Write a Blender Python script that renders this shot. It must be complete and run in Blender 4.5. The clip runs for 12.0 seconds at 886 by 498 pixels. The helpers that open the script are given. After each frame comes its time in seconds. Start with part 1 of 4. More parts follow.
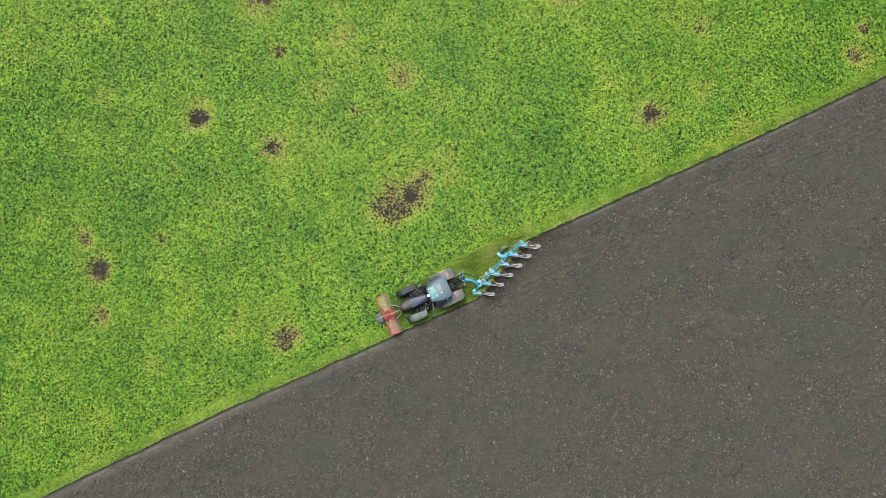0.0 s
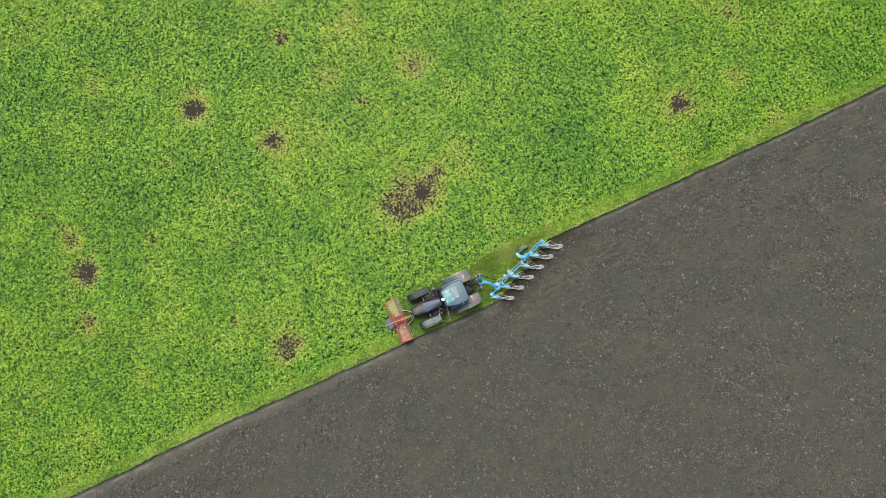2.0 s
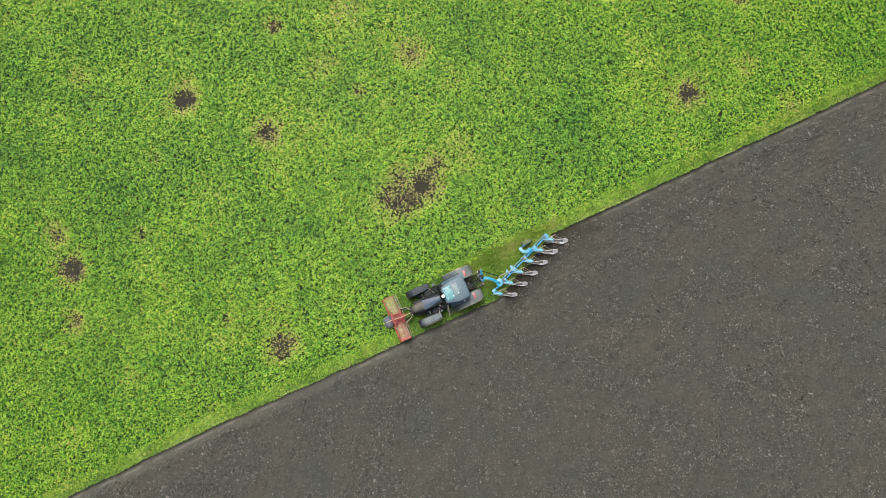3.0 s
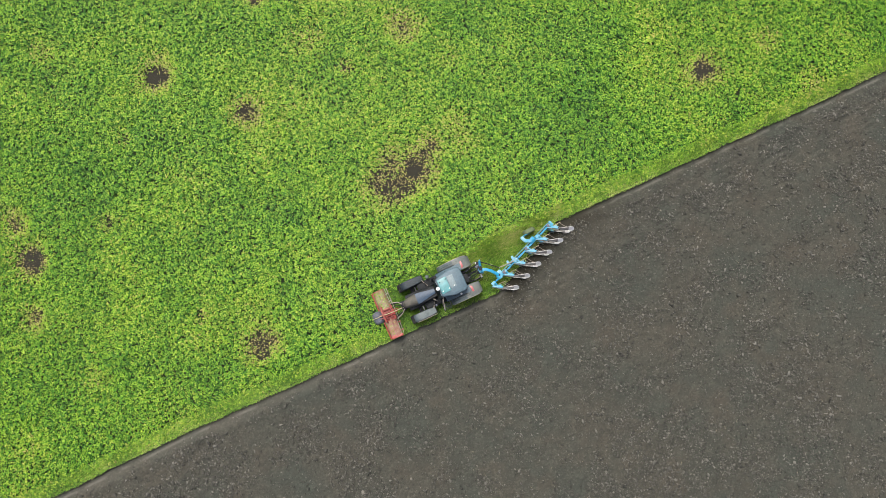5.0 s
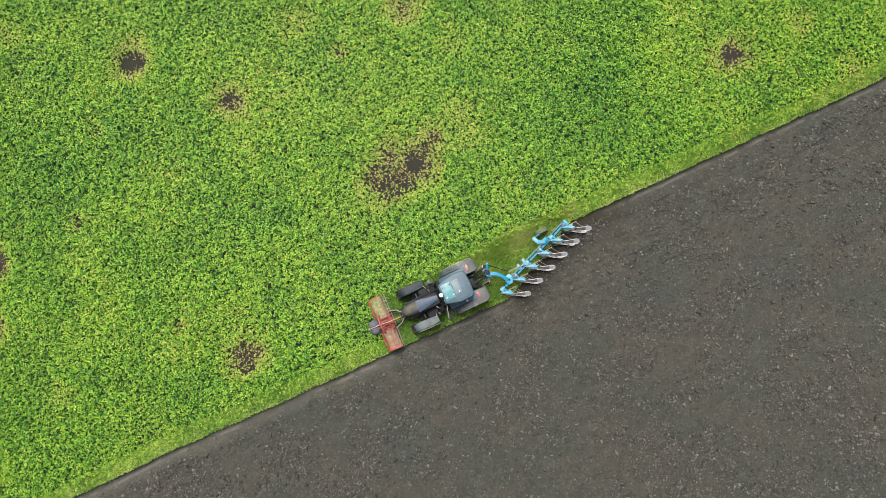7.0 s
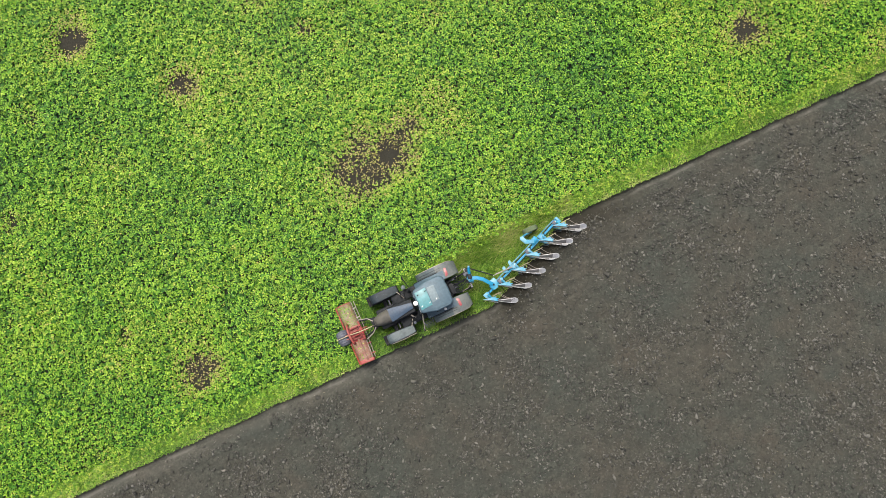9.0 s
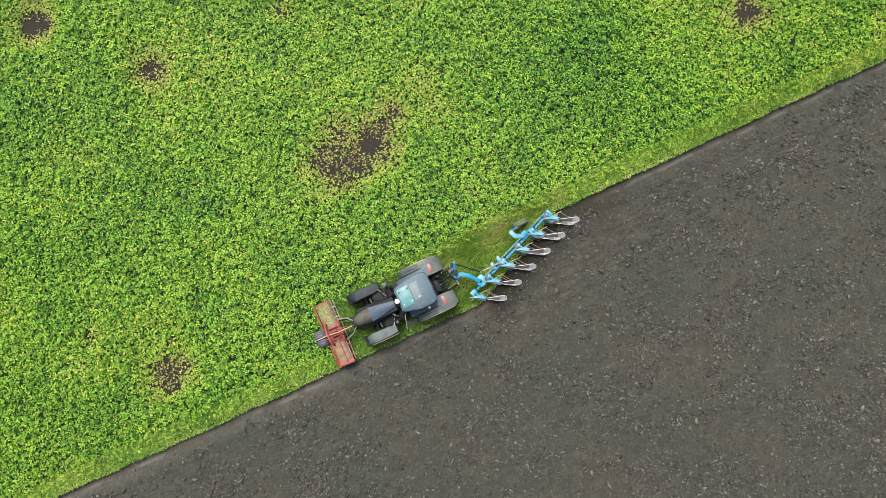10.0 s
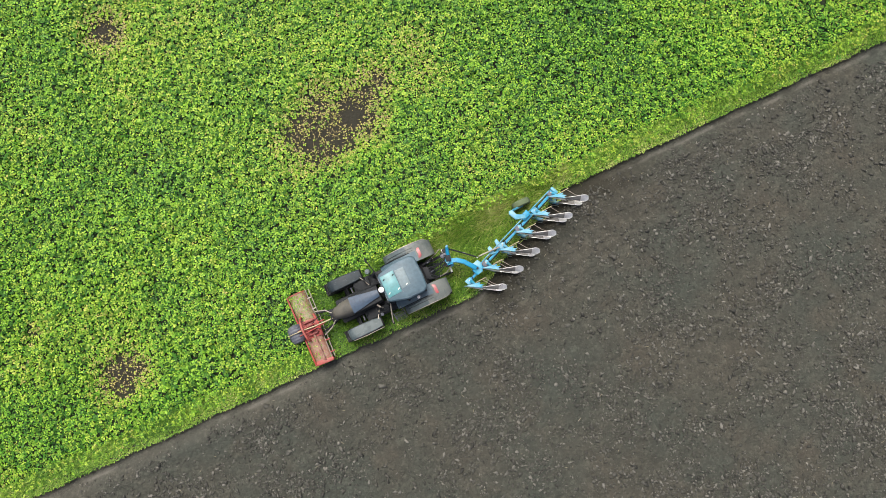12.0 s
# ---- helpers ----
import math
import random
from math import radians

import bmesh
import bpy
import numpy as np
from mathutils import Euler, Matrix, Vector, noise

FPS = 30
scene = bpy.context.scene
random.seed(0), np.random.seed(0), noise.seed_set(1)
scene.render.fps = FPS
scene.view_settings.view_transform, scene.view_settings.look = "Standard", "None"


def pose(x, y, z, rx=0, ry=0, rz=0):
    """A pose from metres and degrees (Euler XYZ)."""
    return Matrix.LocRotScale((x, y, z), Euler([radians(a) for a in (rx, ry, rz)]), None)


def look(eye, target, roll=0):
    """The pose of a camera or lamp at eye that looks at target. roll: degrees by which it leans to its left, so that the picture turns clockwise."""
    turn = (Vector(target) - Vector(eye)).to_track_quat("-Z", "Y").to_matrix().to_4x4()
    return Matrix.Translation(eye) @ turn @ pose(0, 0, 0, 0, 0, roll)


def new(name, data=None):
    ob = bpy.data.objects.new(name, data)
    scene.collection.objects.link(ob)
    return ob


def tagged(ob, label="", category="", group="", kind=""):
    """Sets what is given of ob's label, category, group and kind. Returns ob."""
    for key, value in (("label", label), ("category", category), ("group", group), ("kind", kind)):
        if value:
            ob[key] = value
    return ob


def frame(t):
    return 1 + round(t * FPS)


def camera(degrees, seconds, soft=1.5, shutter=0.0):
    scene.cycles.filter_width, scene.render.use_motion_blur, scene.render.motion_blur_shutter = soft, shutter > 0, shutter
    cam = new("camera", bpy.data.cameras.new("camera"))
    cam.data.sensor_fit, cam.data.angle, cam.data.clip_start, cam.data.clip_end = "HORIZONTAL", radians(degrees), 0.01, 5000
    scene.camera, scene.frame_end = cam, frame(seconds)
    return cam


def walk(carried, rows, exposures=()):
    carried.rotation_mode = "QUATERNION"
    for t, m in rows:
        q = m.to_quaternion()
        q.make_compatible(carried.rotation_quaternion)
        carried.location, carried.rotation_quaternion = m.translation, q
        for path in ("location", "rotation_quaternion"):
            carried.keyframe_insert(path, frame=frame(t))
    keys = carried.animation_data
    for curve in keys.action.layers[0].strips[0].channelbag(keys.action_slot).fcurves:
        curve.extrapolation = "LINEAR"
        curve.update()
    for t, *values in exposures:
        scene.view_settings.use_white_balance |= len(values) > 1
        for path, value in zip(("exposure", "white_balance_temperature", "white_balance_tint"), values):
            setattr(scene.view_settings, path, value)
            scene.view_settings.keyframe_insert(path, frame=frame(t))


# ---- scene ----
# camera: a drone that sinks slowly over the machine
cam = camera(70, 12.0, soft=0.25)
PATH = [
    (0, pose(1.085, 0.112, 49.135, 4.083, 0.060, 0.729)),
    (0.5, pose(0.665, 0.130, 48.212, 4.269, -0.107, 0.633)),
    (1, pose(0.294, 0.056, 47.292, 4.505, -0.154, 0.602)),
    (1.5, pose(0.028, -0.084, 46.404, 4.712, -0.141, 0.558)),
    (2, pose(-0.246, -0.191, 45.604, 4.803, -0.291, 0.547)),
    (2.5, pose(-0.296, -0.148, 44.788, 4.682, -0.288, 0.553)),
    (3, pose(-0.184, -0.406, 43.874, 4.820, -0.204, 0.413)),
    (5, pose(-0.063, -1.179, 40.155, 5.406, -0.525, 0.360)),
    (5.5, pose(-0.188, -1.232, 39.242, 5.598, -0.627, 0.352)),
    (6, pose(-0.266, -1.318, 38.267, 5.873, -0.578, 0.314)),
    (6.5, pose(-0.218, -1.308, 37.312, 6.081, -0.395, 0.286)),
    (7, pose(-0.209, -1.042, 36.406, 5.943, -0.484, 0.312)),
    (9, pose(1.171, 0.039, 32.574, 4.821, -0.149, 0.184)),
    (9.5, pose(1.536, 0.044, 31.639, 4.768, -0.160, 0.089)),
    (10, pose(1.831, -0.067, 30.743, 4.858, -0.297, 0.077)),
    (10.5, pose(2.056, -0.214, 29.824, 4.953, -0.363, 0.048)),
    (11, pose(2.192, -0.401, 28.892, 5.100, -0.442, -0.002)),
    (11.5, pose(2.176, -0.613, 27.964, 5.309, -0.569, -0.076)),
    (12, pose(1.986, -0.780, 27.131, 5.507, -0.792, -0.081)),
]
walk(cam, PATH)

# overcast daylight
world = bpy.data.worlds.new("sky")
scene.world = world
world.use_nodes = True
wn = world.node_tree.nodes
sky = wn.new("ShaderNodeTexSky")
sky.sky_type = 'NISHITA'
sky.sun_disc = False
sky.sun_elevation = radians(68)
sky.sun_rotation = radians(-25)
sky.air_density = 0.5
sky.dust_density = 6.0
sky.ozone_density = 0.3
world.node_tree.links.new(sky.outputs[0], wn["Background"].inputs[0])
wn["Background"].inputs[1].default_value = 0.092
sun = new("sun", bpy.data.lights.new("sun", 'SUN'))
sun.data.energy = 1.65
sun.data.angle = radians(24)
sun.data.color = (1.0, 0.95, 0.87)
sun.matrix_world = look((-8, 16, 46), (0, 0, 0))
scene.view_settings.exposure = 1.10

# ---------------------------------------------------------------- materials


def noise_node(nt, co, scale, detail=4.0, rough=0.6):
    n = nt.nodes.new("ShaderNodeTexNoise")
    n.inputs["Scale"].default_value = scale
    n.inputs["Detail"].default_value = detail
    n.inputs["Roughness"].default_value = rough
    nt.links.new(co, n.inputs["Vector"])
    return n.outputs["Fac"]


def ramp(nt, fac, stops):
    r = nt.nodes.new("ShaderNodeValToRGB")
    while len(r.color_ramp.elements) < len(stops):
        r.color_ramp.elements.new(0.5)
    for e, (p, c) in zip(r.color_ramp.elements, stops):
        e.position = p
        e.color = (*c, 1) if len(c) == 3 else c
    nt.links.new(fac, r.inputs[0])
    return r.outputs[0]


def mix(nt, fac, a, b, blend='MIX'):
    m = nt.nodes.new("ShaderNodeMix")
    m.data_type = 'RGBA'
    m.blend_type = blend
    for k, v in ((0, fac), (6, a), (7, b)):
        if hasattr(v, "is_output"):
            nt.links.new(v, m.inputs[k])
        else:
            m.inputs[k].default_value = v if k == 0 else (*v, 1)
    return m.outputs[2]


def material(name):
    m = bpy.data.materials.new(name)
    m.use_nodes = True
    nt = m.node_tree
    return m, nt, nt.nodes["Principled BSDF"], nt.nodes.new("ShaderNodeTexCoord").outputs["Object"]


def bump(nt, bsdf, height, strength, distance):
    b = nt.nodes.new("ShaderNodeBump")
    b.inputs["Strength"].default_value = strength
    b.inputs["Distance"].default_value = distance
    nt.links.new(height, b.inputs["Height"])
    nt.links.new(b.outputs[0], bsdf.inputs["Normal"])


def surface(name, base, rough=0.5, metal=0.0, dust=None, amount=0.5, grain=25.0, relief=0.15, coat=0.0, specks=None):
    """Paint, plastic, rubber or steel with grain, and dust or wear in blotches."""
    m, nt, b, co = material(name)
    fine, wide = noise_node(nt, co, grain, 5), noise_node(nt, co, 2.2, 4)
    lo, hi = tuple(c * 0.78 for c in base), tuple(min(1, c * 1.2) for c in base)
    col = ramp(nt, fine, [(0.3, lo), (0.7, hi)])
    if dust:
        cover = ramp(nt, wide, [(max(0, 0.62 - amount * 0.45), (0, 0, 0)), (min(1, 0.85 - amount * 0.4), (amount,) * 3)])
        col = mix(nt, cover, col, dust)
        b.inputs["Metallic"].default_value = metal * (1 - 0.5 * amount)
    else:
        b.inputs["Metallic"].default_value = metal
    if specks:
        # Random specks: pale ones are dried mud and glints put into the colour
        spots = noise_node(nt, co, 8, 6, 0.75)
        col = mix(nt, ramp(nt, spots, [(0.62, (0, 0, 0)), (0.72, (0.75, 0.75, 0.75))]), col, specks)
    nt.links.new(col, b.inputs["Base Color"])
    r = nt.nodes.new("ShaderNodeMapRange")
    r.inputs["To Min"].default_value = max(0.05, rough - 0.12)
    r.inputs["To Max"].default_value = min(1, rough + 0.15)
    nt.links.new(wide, r.inputs[0])
    nt.links.new(r.outputs[0], b.inputs["Roughness"])
    b.inputs["Coat Weight"].default_value = coat
    bump(nt, b, fine, relief, 0.004)
    return m


def leaf_material(name, stops):
    """Leaves: colour by the plant's vigour and painted canopy shade, a little light through the blade."""
    m, nt, b, co = material(name)
    at = nt.nodes.new("ShaderNodeAttribute")
    at.attribute_name = "tone"
    geo = nt.nodes.new("ShaderNodeNewGeometry")
    col = ramp(nt, at.outputs["Fac"], stops)
    vary = ramp(nt, geo.outputs["Random Per Island"], [(0, (0.68, 0.72, 0.7)), (0.5, (1, 1, 1)), (1, (1.22, 1.22, 1.3))])
    col = mix(nt, 1.0, col, vary, 'MULTIPLY')
    # Short plants are multiplied darker: shade of their neighbours put into the colour
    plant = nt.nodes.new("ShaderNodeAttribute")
    plant.attribute_name = "canopy_shade"
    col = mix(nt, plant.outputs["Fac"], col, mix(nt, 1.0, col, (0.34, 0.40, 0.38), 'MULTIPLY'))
    nt.links.new(col, b.inputs["Base Color"])
    b.inputs["Roughness"].default_value = 0.42
    b.inputs["Specular IOR Level"].default_value = 0.22
    tr = nt.nodes.new("ShaderNodeBsdfTranslucent")
    nt.links.new(col, tr.inputs[0])
    ms = nt.nodes.new("ShaderNodeMixShader")
    ms.inputs[0].default_value = 0.18
    nt.links.new(b.outputs[0], ms.inputs[1])
    nt.links.new(tr.outputs[0], ms.inputs[2])
    nt.links.new(ms.outputs[0], nt.nodes["Material Output"].inputs[0])
    return m


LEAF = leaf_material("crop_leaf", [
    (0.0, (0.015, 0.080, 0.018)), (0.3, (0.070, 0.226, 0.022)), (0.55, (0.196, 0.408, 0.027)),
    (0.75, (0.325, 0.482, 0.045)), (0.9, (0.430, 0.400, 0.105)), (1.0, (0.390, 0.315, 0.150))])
CHOPPED = leaf_material("chopped_leaf", [
    (0.0, (0.0616, 0.1496, 0.017)), (0.4, (0.128, 0.262, 0.0255)), (0.75, (0.245, 0.380, 0.051)), (1.0, (0.44, 0.4576, 0.17))])


def soil_material():
    m, nt, b, co = material("ploughed_soil")
    fine, mid, wide = noise_node(nt, co, 30, 6, 0.7), noise_node(nt, co, 4.5, 5, 0.65), noise_node(nt, co, 0.22, 3)
    crumb = nt.nodes.new("ShaderNodeTexVoronoi")
    crumb.inputs["Scale"].default_value = 11
    crumb.inputs["Randomness"].default_value = 1.0
    bend = nt.nodes.new("ShaderNodeVectorMath")
    bend.operation = 'MULTIPLY_ADD'
    soft = nt.nodes.new("ShaderNodeTexNoise")
    soft.inputs["Scale"].default_value = 9
    nt.links.new(co, soft.inputs["Vector"])
    nt.links.new(soft.outputs["Color"], bend.inputs[0])
    bend.inputs[1].default_value = (0.12, 0.12, 0.12)
    nt.links.new(co, bend.inputs[2])
    nt.links.new(bend.outputs[0], crumb.inputs["Vector"])
    at = nt.nodes.new("ShaderNodeAttribute")
    at.attribute_name = "dry"
    col = ramp(nt, fine, [(0.3, (0.020, 0.0205, 0.016)), (0.52, (0.043, 0.044, 0.0345)), (0.75, (0.082, 0.084, 0.067))])
    col = mix(nt, ramp(nt, noise_node(nt, co, 1.6, 5, 0.6), [(0.38, (0, 0, 0)), (0.62, (0.65, 0.65, 0.65))]), col, (0.062, 0.060, 0.0475))
    col = mix(nt, ramp(nt, wide, [(0.38, (0.85, 0.85, 0.85)), (0.6, (0, 0, 0))]), col, (0.0385, 0.0455, 0.037))
    col = mix(nt, ramp(nt, noise_node(nt, co, 0.5, 3), [(0.5, (0, 0, 0)), (0.68, (0.5, 0.5, 0.5))]), col, (0.057, 0.050, 0.038))
    grain = nt.nodes.new("ShaderNodeSeparateColor")
    nt.links.new(crumb.outputs["Color"], grain.inputs[0])
    col = mix(nt, 0.42, col, ramp(nt, grain.outputs[0], [(0, (0.5, 0.5, 0.5)), (0.7, (1, 1, 1)), (1, (2.0, 1.98, 1.95))]), 'MULTIPLY')
    col = mix(nt, at.outputs["Fac"], col, (0.15, 0.147, 0.128))
    # Damp fresh soil, and shade under the crop, mixed in as one dark tone
    darkening = nt.nodes.new("ShaderNodeAttribute")
    darkening.attribute_name = "damp_and_shade"
    col = mix(nt, darkening.outputs["Fac"], col, (0.0225, 0.0215, 0.0145))
    # Ground between the plants painted near-black green, standing in for shade
    gap_attr = nt.nodes.new("ShaderNodeAttribute")
    gap_attr.attribute_name = "gap_shade"
    col = mix(nt, gap_attr.outputs["Fac"], col, ramp(nt, fine, [(0.35, (0.007, 0.013, 0.005)), (0.65, (0.016, 0.030, 0.009))]))
    nt.links.new(col, b.inputs["Base Color"])
    b.inputs["Roughness"].default_value = 0.85
    b.inputs["Specular IOR Level"].default_value = 0.3
    h = mix(nt, 0.65, ramp(nt, crumb.outputs["Distance"], [(0, (1, 1, 1)), (0.7, (0, 0, 0))]), mix(nt, 0.5, fine, mid))
    bump(nt, b, h, 1.0, 0.06)
    return m


def clod_material():
    m, nt, b, co = material("soil_clod")
    geo = nt.nodes.new("ShaderNodeNewGeometry")
    fine = noise_node(nt, co, 40, 5, 0.7)
    col = ramp(nt, geo.outputs["Random Per Island"], [(0, (0.028, 0.0285, 0.024)), (0.45, (0.054, 0.0545, 0.0455)), (0.75, (0.085, 0.086, 0.074)), (1, (0.17, 0.169, 0.147))])
    col = mix(nt, 0.6, col, ramp(nt, fine, [(0.3, (0.6, 0.58, 0.56)), (0.7, (1.3, 1.3, 1.3))]), 'MULTIPLY')
    nt.links.new(col, b.inputs["Base Color"])
    b.inputs["Roughness"].default_value = 0.75
    bump(nt, b, fine, 0.6, 0.02)
    return m


def far_crop_material():
    m, nt, b, co = material("distant_crop")
    fine, wide = noise_node(nt, co, 5, 5, 0.7), noise_node(nt, co, 0.12, 3)
    col = ramp(nt, fine, [(0.3, (0.035, 0.10, 0.012)), (0.6, (0.15, 0.29, 0.02))])
    col = mix(nt, wide, col, (0.17, 0.29, 0.02))
    nt.links.new(col, b.inputs["Base Color"])
    b.inputs["Roughness"].default_value = 0.8
    bump(nt, b, fine, 1.0, 0.2)
    return m


SOIL, CLOD, FAR_CROP = soil_material(), clod_material(), far_crop_material()
DUST = (0.17, 0.178, 0.17)
ROOF = surface("grey_roof_plastic", (0.066, 0.112, 0.143), 0.55, dust=(0.115, 0.16, 0.182), amount=0.3, grain=7, relief=0.04, specks=(0.2, 0.23, 0.24))
HOOD = surface("anthracite_hood_paint", (0.032, 0.058, 0.096), 0.52, dust=DUST, amount=0.08, grain=8, relief=0.03)
NOSE = surface("dusty_grille", (0.046, 0.046, 0.04), 0.7, dust=(0.12, 0.114, 0.096), amount=0.75, grain=14, specks=(0.16, 0.155, 0.135))
BODY = surface("black_body_plastic", (0.006, 0.009, 0.012), 0.75, dust=(0.03, 0.035, 0.036), amount=0.12)
FENDER = surface("dusty_fender_plastic", (0.052, 0.075, 0.083), 0.58, dust=(0.135, 0.162, 0.163), amount=0.58, grain=9, relief=0.06, specks=(0.21, 0.235, 0.23))
PALE_FENDER = surface("dust_covered_plastic", (0.09, 0.106, 0.104), 0.6, dust=(0.185, 0.2, 0.18), amount=0.6, grain=9, relief=0.06, specks=(0.28, 0.29, 0.26))
MUDGUARD = surface("black_mudguard", (0.010, 0.019, 0.025), 0.62, dust=(0.038, 0.058, 0.068), amount=0.4, grain=9, relief=0.05, specks=(0.2, 0.24, 0.25))
RUBBER = surface("tyre_rubber", (0.0105, 0.012, 0.0136), 0.8, dust=(0.0525, 0.0544, 0.051), amount=0.45)
MUDDY_RUBBER = surface("muddy_tyre", (0.06, 0.085, 0.045), 0.85, dust=(0.1, 0.135, 0.07), amount=0.9, specks=(0.03, 0.035, 0.025))
RIM = surface("rim_paint", (0.12, 0.12, 0.12), 0.5, 0.4, dust=DUST, amount=0.4)
IRON = surface("dark_cast_iron", (0.011, 0.0135, 0.017), 0.72, 0.2, dust=(0.045, 0.052, 0.055), amount=0.25)
STEEL = surface("scoured_steel", (0.72, 0.72, 0.71), 0.3, 0.7, dust=(0.4, 0.39, 0.37), amount=0.25, grain=40)
SOILED = surface("soil_smeared_steel", (0.33, 0.325, 0.31), 0.4, 0.5, dust=(0.085, 0.08, 0.073), amount=0.6, grain=30)
BLUE = surface("blue_plough_paint", (0.003, 0.215, 0.385), 0.48, dust=(0.05, 0.26, 0.375), amount=0.3, grain=10, specks=(0.02, 0.09, 0.14))
PALE_BLUE = surface("worn_blue_paint", (0.015, 0.25, 0.40), 0.45, dust=(0.22, 0.39, 0.47), amount=0.6, grain=10, specks=(0.45, 0.55, 0.6))
RED = surface("red_mulcher_paint", (0.30, 0.032, 0.028), 0.5, dust=(0.27, 0.13, 0.105), amount=0.55)


def deck_material(name, stain, remains):
    """Worn sheet: reddish rust, pale dust and dried plant juice in patches."""
    m, nt, b, co = material(name)
    patch, spot, fine = noise_node(nt, co, 2.6, 4, 0.65), noise_node(nt, co, 11, 5, 0.7), noise_node(nt, co, 45, 4)
    col = mix(nt, ramp(nt, patch, [(0.4, (0, 0, 0)), (0.6, (1, 1, 1))]), (0.22, 0.09, 0.065), stain)
    col = mix(nt, ramp(nt, spot, [(0.48, (0, 0, 0)), (0.6, (0.8, 0.8, 0.8))]), col, remains)
    col = mix(nt, 0.6, col, ramp(nt, fine, [(0.3, (0.65, 0.65, 0.65)), (0.7, (1.3, 1.3, 1.3))]), 'MULTIPLY')
    nt.links.new(col, b.inputs["Base Color"])
    b.inputs["Roughness"].default_value = 0.6
    bump(nt, b, spot, 0.3, 0.02)
    return m


DARK_RED = surface("grimy_red_casting", (0.16, 0.022, 0.02), 0.55, dust=(0.12, 0.07, 0.055), amount=0.4)
PANEL = surface("pale_roof_panel", (0.125, 0.178, 0.2), 0.5, dust=(0.19, 0.24, 0.25), amount=0.35, grain=7, relief=0.04)
DECK = deck_material("dusty_deck_sheet", (0.26, 0.22, 0.15), (0.15, 0.2, 0.07))
RUSTY_DECK = deck_material("rusty_deck_sheet", (0.28, 0.2, 0.15), (0.24, 0.1, 0.07))
TUBE = surface("bare_tube", (0.33, 0.3, 0.25), 0.5, 0.5, dust=DUST, amount=0.4)
YELLOW = surface("yellow_zinc_rod", (0.42, 0.37, 0.22), 0.45, 0.4, dust=DUST, amount=0.3)
COVER = surface("grey_violet_cover", (0.075, 0.085, 0.11), 0.6, dust=(0.13, 0.135, 0.15), amount=0.5)
WHITE = surface("white_plastic", (0.8, 0.8, 0.78), 0.35)
LAMP_RED = surface("red_lamp_lens", (0.36, 0.045, 0.055), 0.35, dust=(0.27, 0.17, 0.17), amount=0.55, grain=12)
LAMP_CLEAR = surface("clear_lamp_lens", (0.3, 0.32, 0.36), 0.15)
TEAL = surface("teal_tinted_glass", (0.075, 0.235, 0.255), 0.4, dust=(0.16, 0.26, 0.27), amount=0.3, grain=5, relief=0.01)
STRAW = surface("dry_straw", (0.24, 0.22, 0.15), 0.7)


def glass_material():
    m, nt, b, co = material("cab_glass")
    b.inputs["Base Color"].default_value = (0.35, 0.5, 0.52, 1)
    b.inputs["Roughness"].default_value = 0.03
    b.inputs["Transmission Weight"].default_value = 0.85
    return m


GLASS = glass_material()

# ---------------------------------------------------------------- ground plan
# Field frame: x ahead along the furrow, y towards the ploughed side.
HEAD = 204.84
TURN = pose(0, 0, 0, 0, 0, HEAD)
rng = np.random.default_rng(7)
LATTICE = rng.random((256, 256))


def value_noise(x, y, size):
    x, y = np.asarray(x) / size + 91.3, np.asarray(y) / size + 47.7
    i, j = np.floor(x).astype(int), np.floor(y).astype(int)
    u, v = x - i, y - j
    u, v = u * u * (3 - 2 * u), v * v * (3 - 2 * v)
    a, b = LATTICE[i % 256, j % 256], LATTICE[(i + 1) % 256, j % 256]
    c, d = LATTICE[i % 256, (j + 1) % 256], LATTICE[(i + 1) % 256, (j + 1) % 256]
    return (a * (1 - u) + b * u) * (1 - v) + (c * (1 - u) + d * u) * v


def fractal(x, y, size, octaves=3):
    total, weight = 0, 0
    for k in range(octaves):
        total = total + value_noise(x + 13 * k, y - 7 * k, size / 2 ** k) / 2 ** k
        weight += 1 / 2 ** k
    return total / weight


Y_OLD, Y_NEW, X_FIRST, X_LAST = 1.6, -0.92, -3.5, -8.7


def drift(x):
    """The slight bow of the furrow far ahead and far behind."""
    return -0.007 * np.clip(x - 6, 0, 12) + 0.024 * np.clip(x - 20, 0, 20) - 0.014 * np.clip(-26 - x, 0, 20)


def furrow_edge(x):
    """The wall between standing ground and ploughed soil, with the step that the plough is cutting."""
    s = np.clip((X_FIRST - x) / (X_FIRST - X_LAST), 0, 1)
    wob = 0.11 * (fractal(x, x * 0, 2.6) - 0.5) + 0.08 * (value_noise(x, x * 0 + 9, 0.5) - 0.5)
    return Y_OLD + (Y_NEW - Y_OLD) * s + wob + drift(x)


def crop_edge(x):
    """Where the standing crop begins: the mulcher has cut what lies beyond."""
    return np.where(x > 3.4, Y_OLD - 0.36, -1.38 + 0.15 * smooth(-3.4, -2.4, x)) + drift(x) + 0.4 * (fractal(x, x * 0 + 30, 1.6) - 0.5)


def smooth(a, b, x):
    s = np.clip((x - a) / (b - a), 0, 1)
    return s * s * (3 - 2 * s)


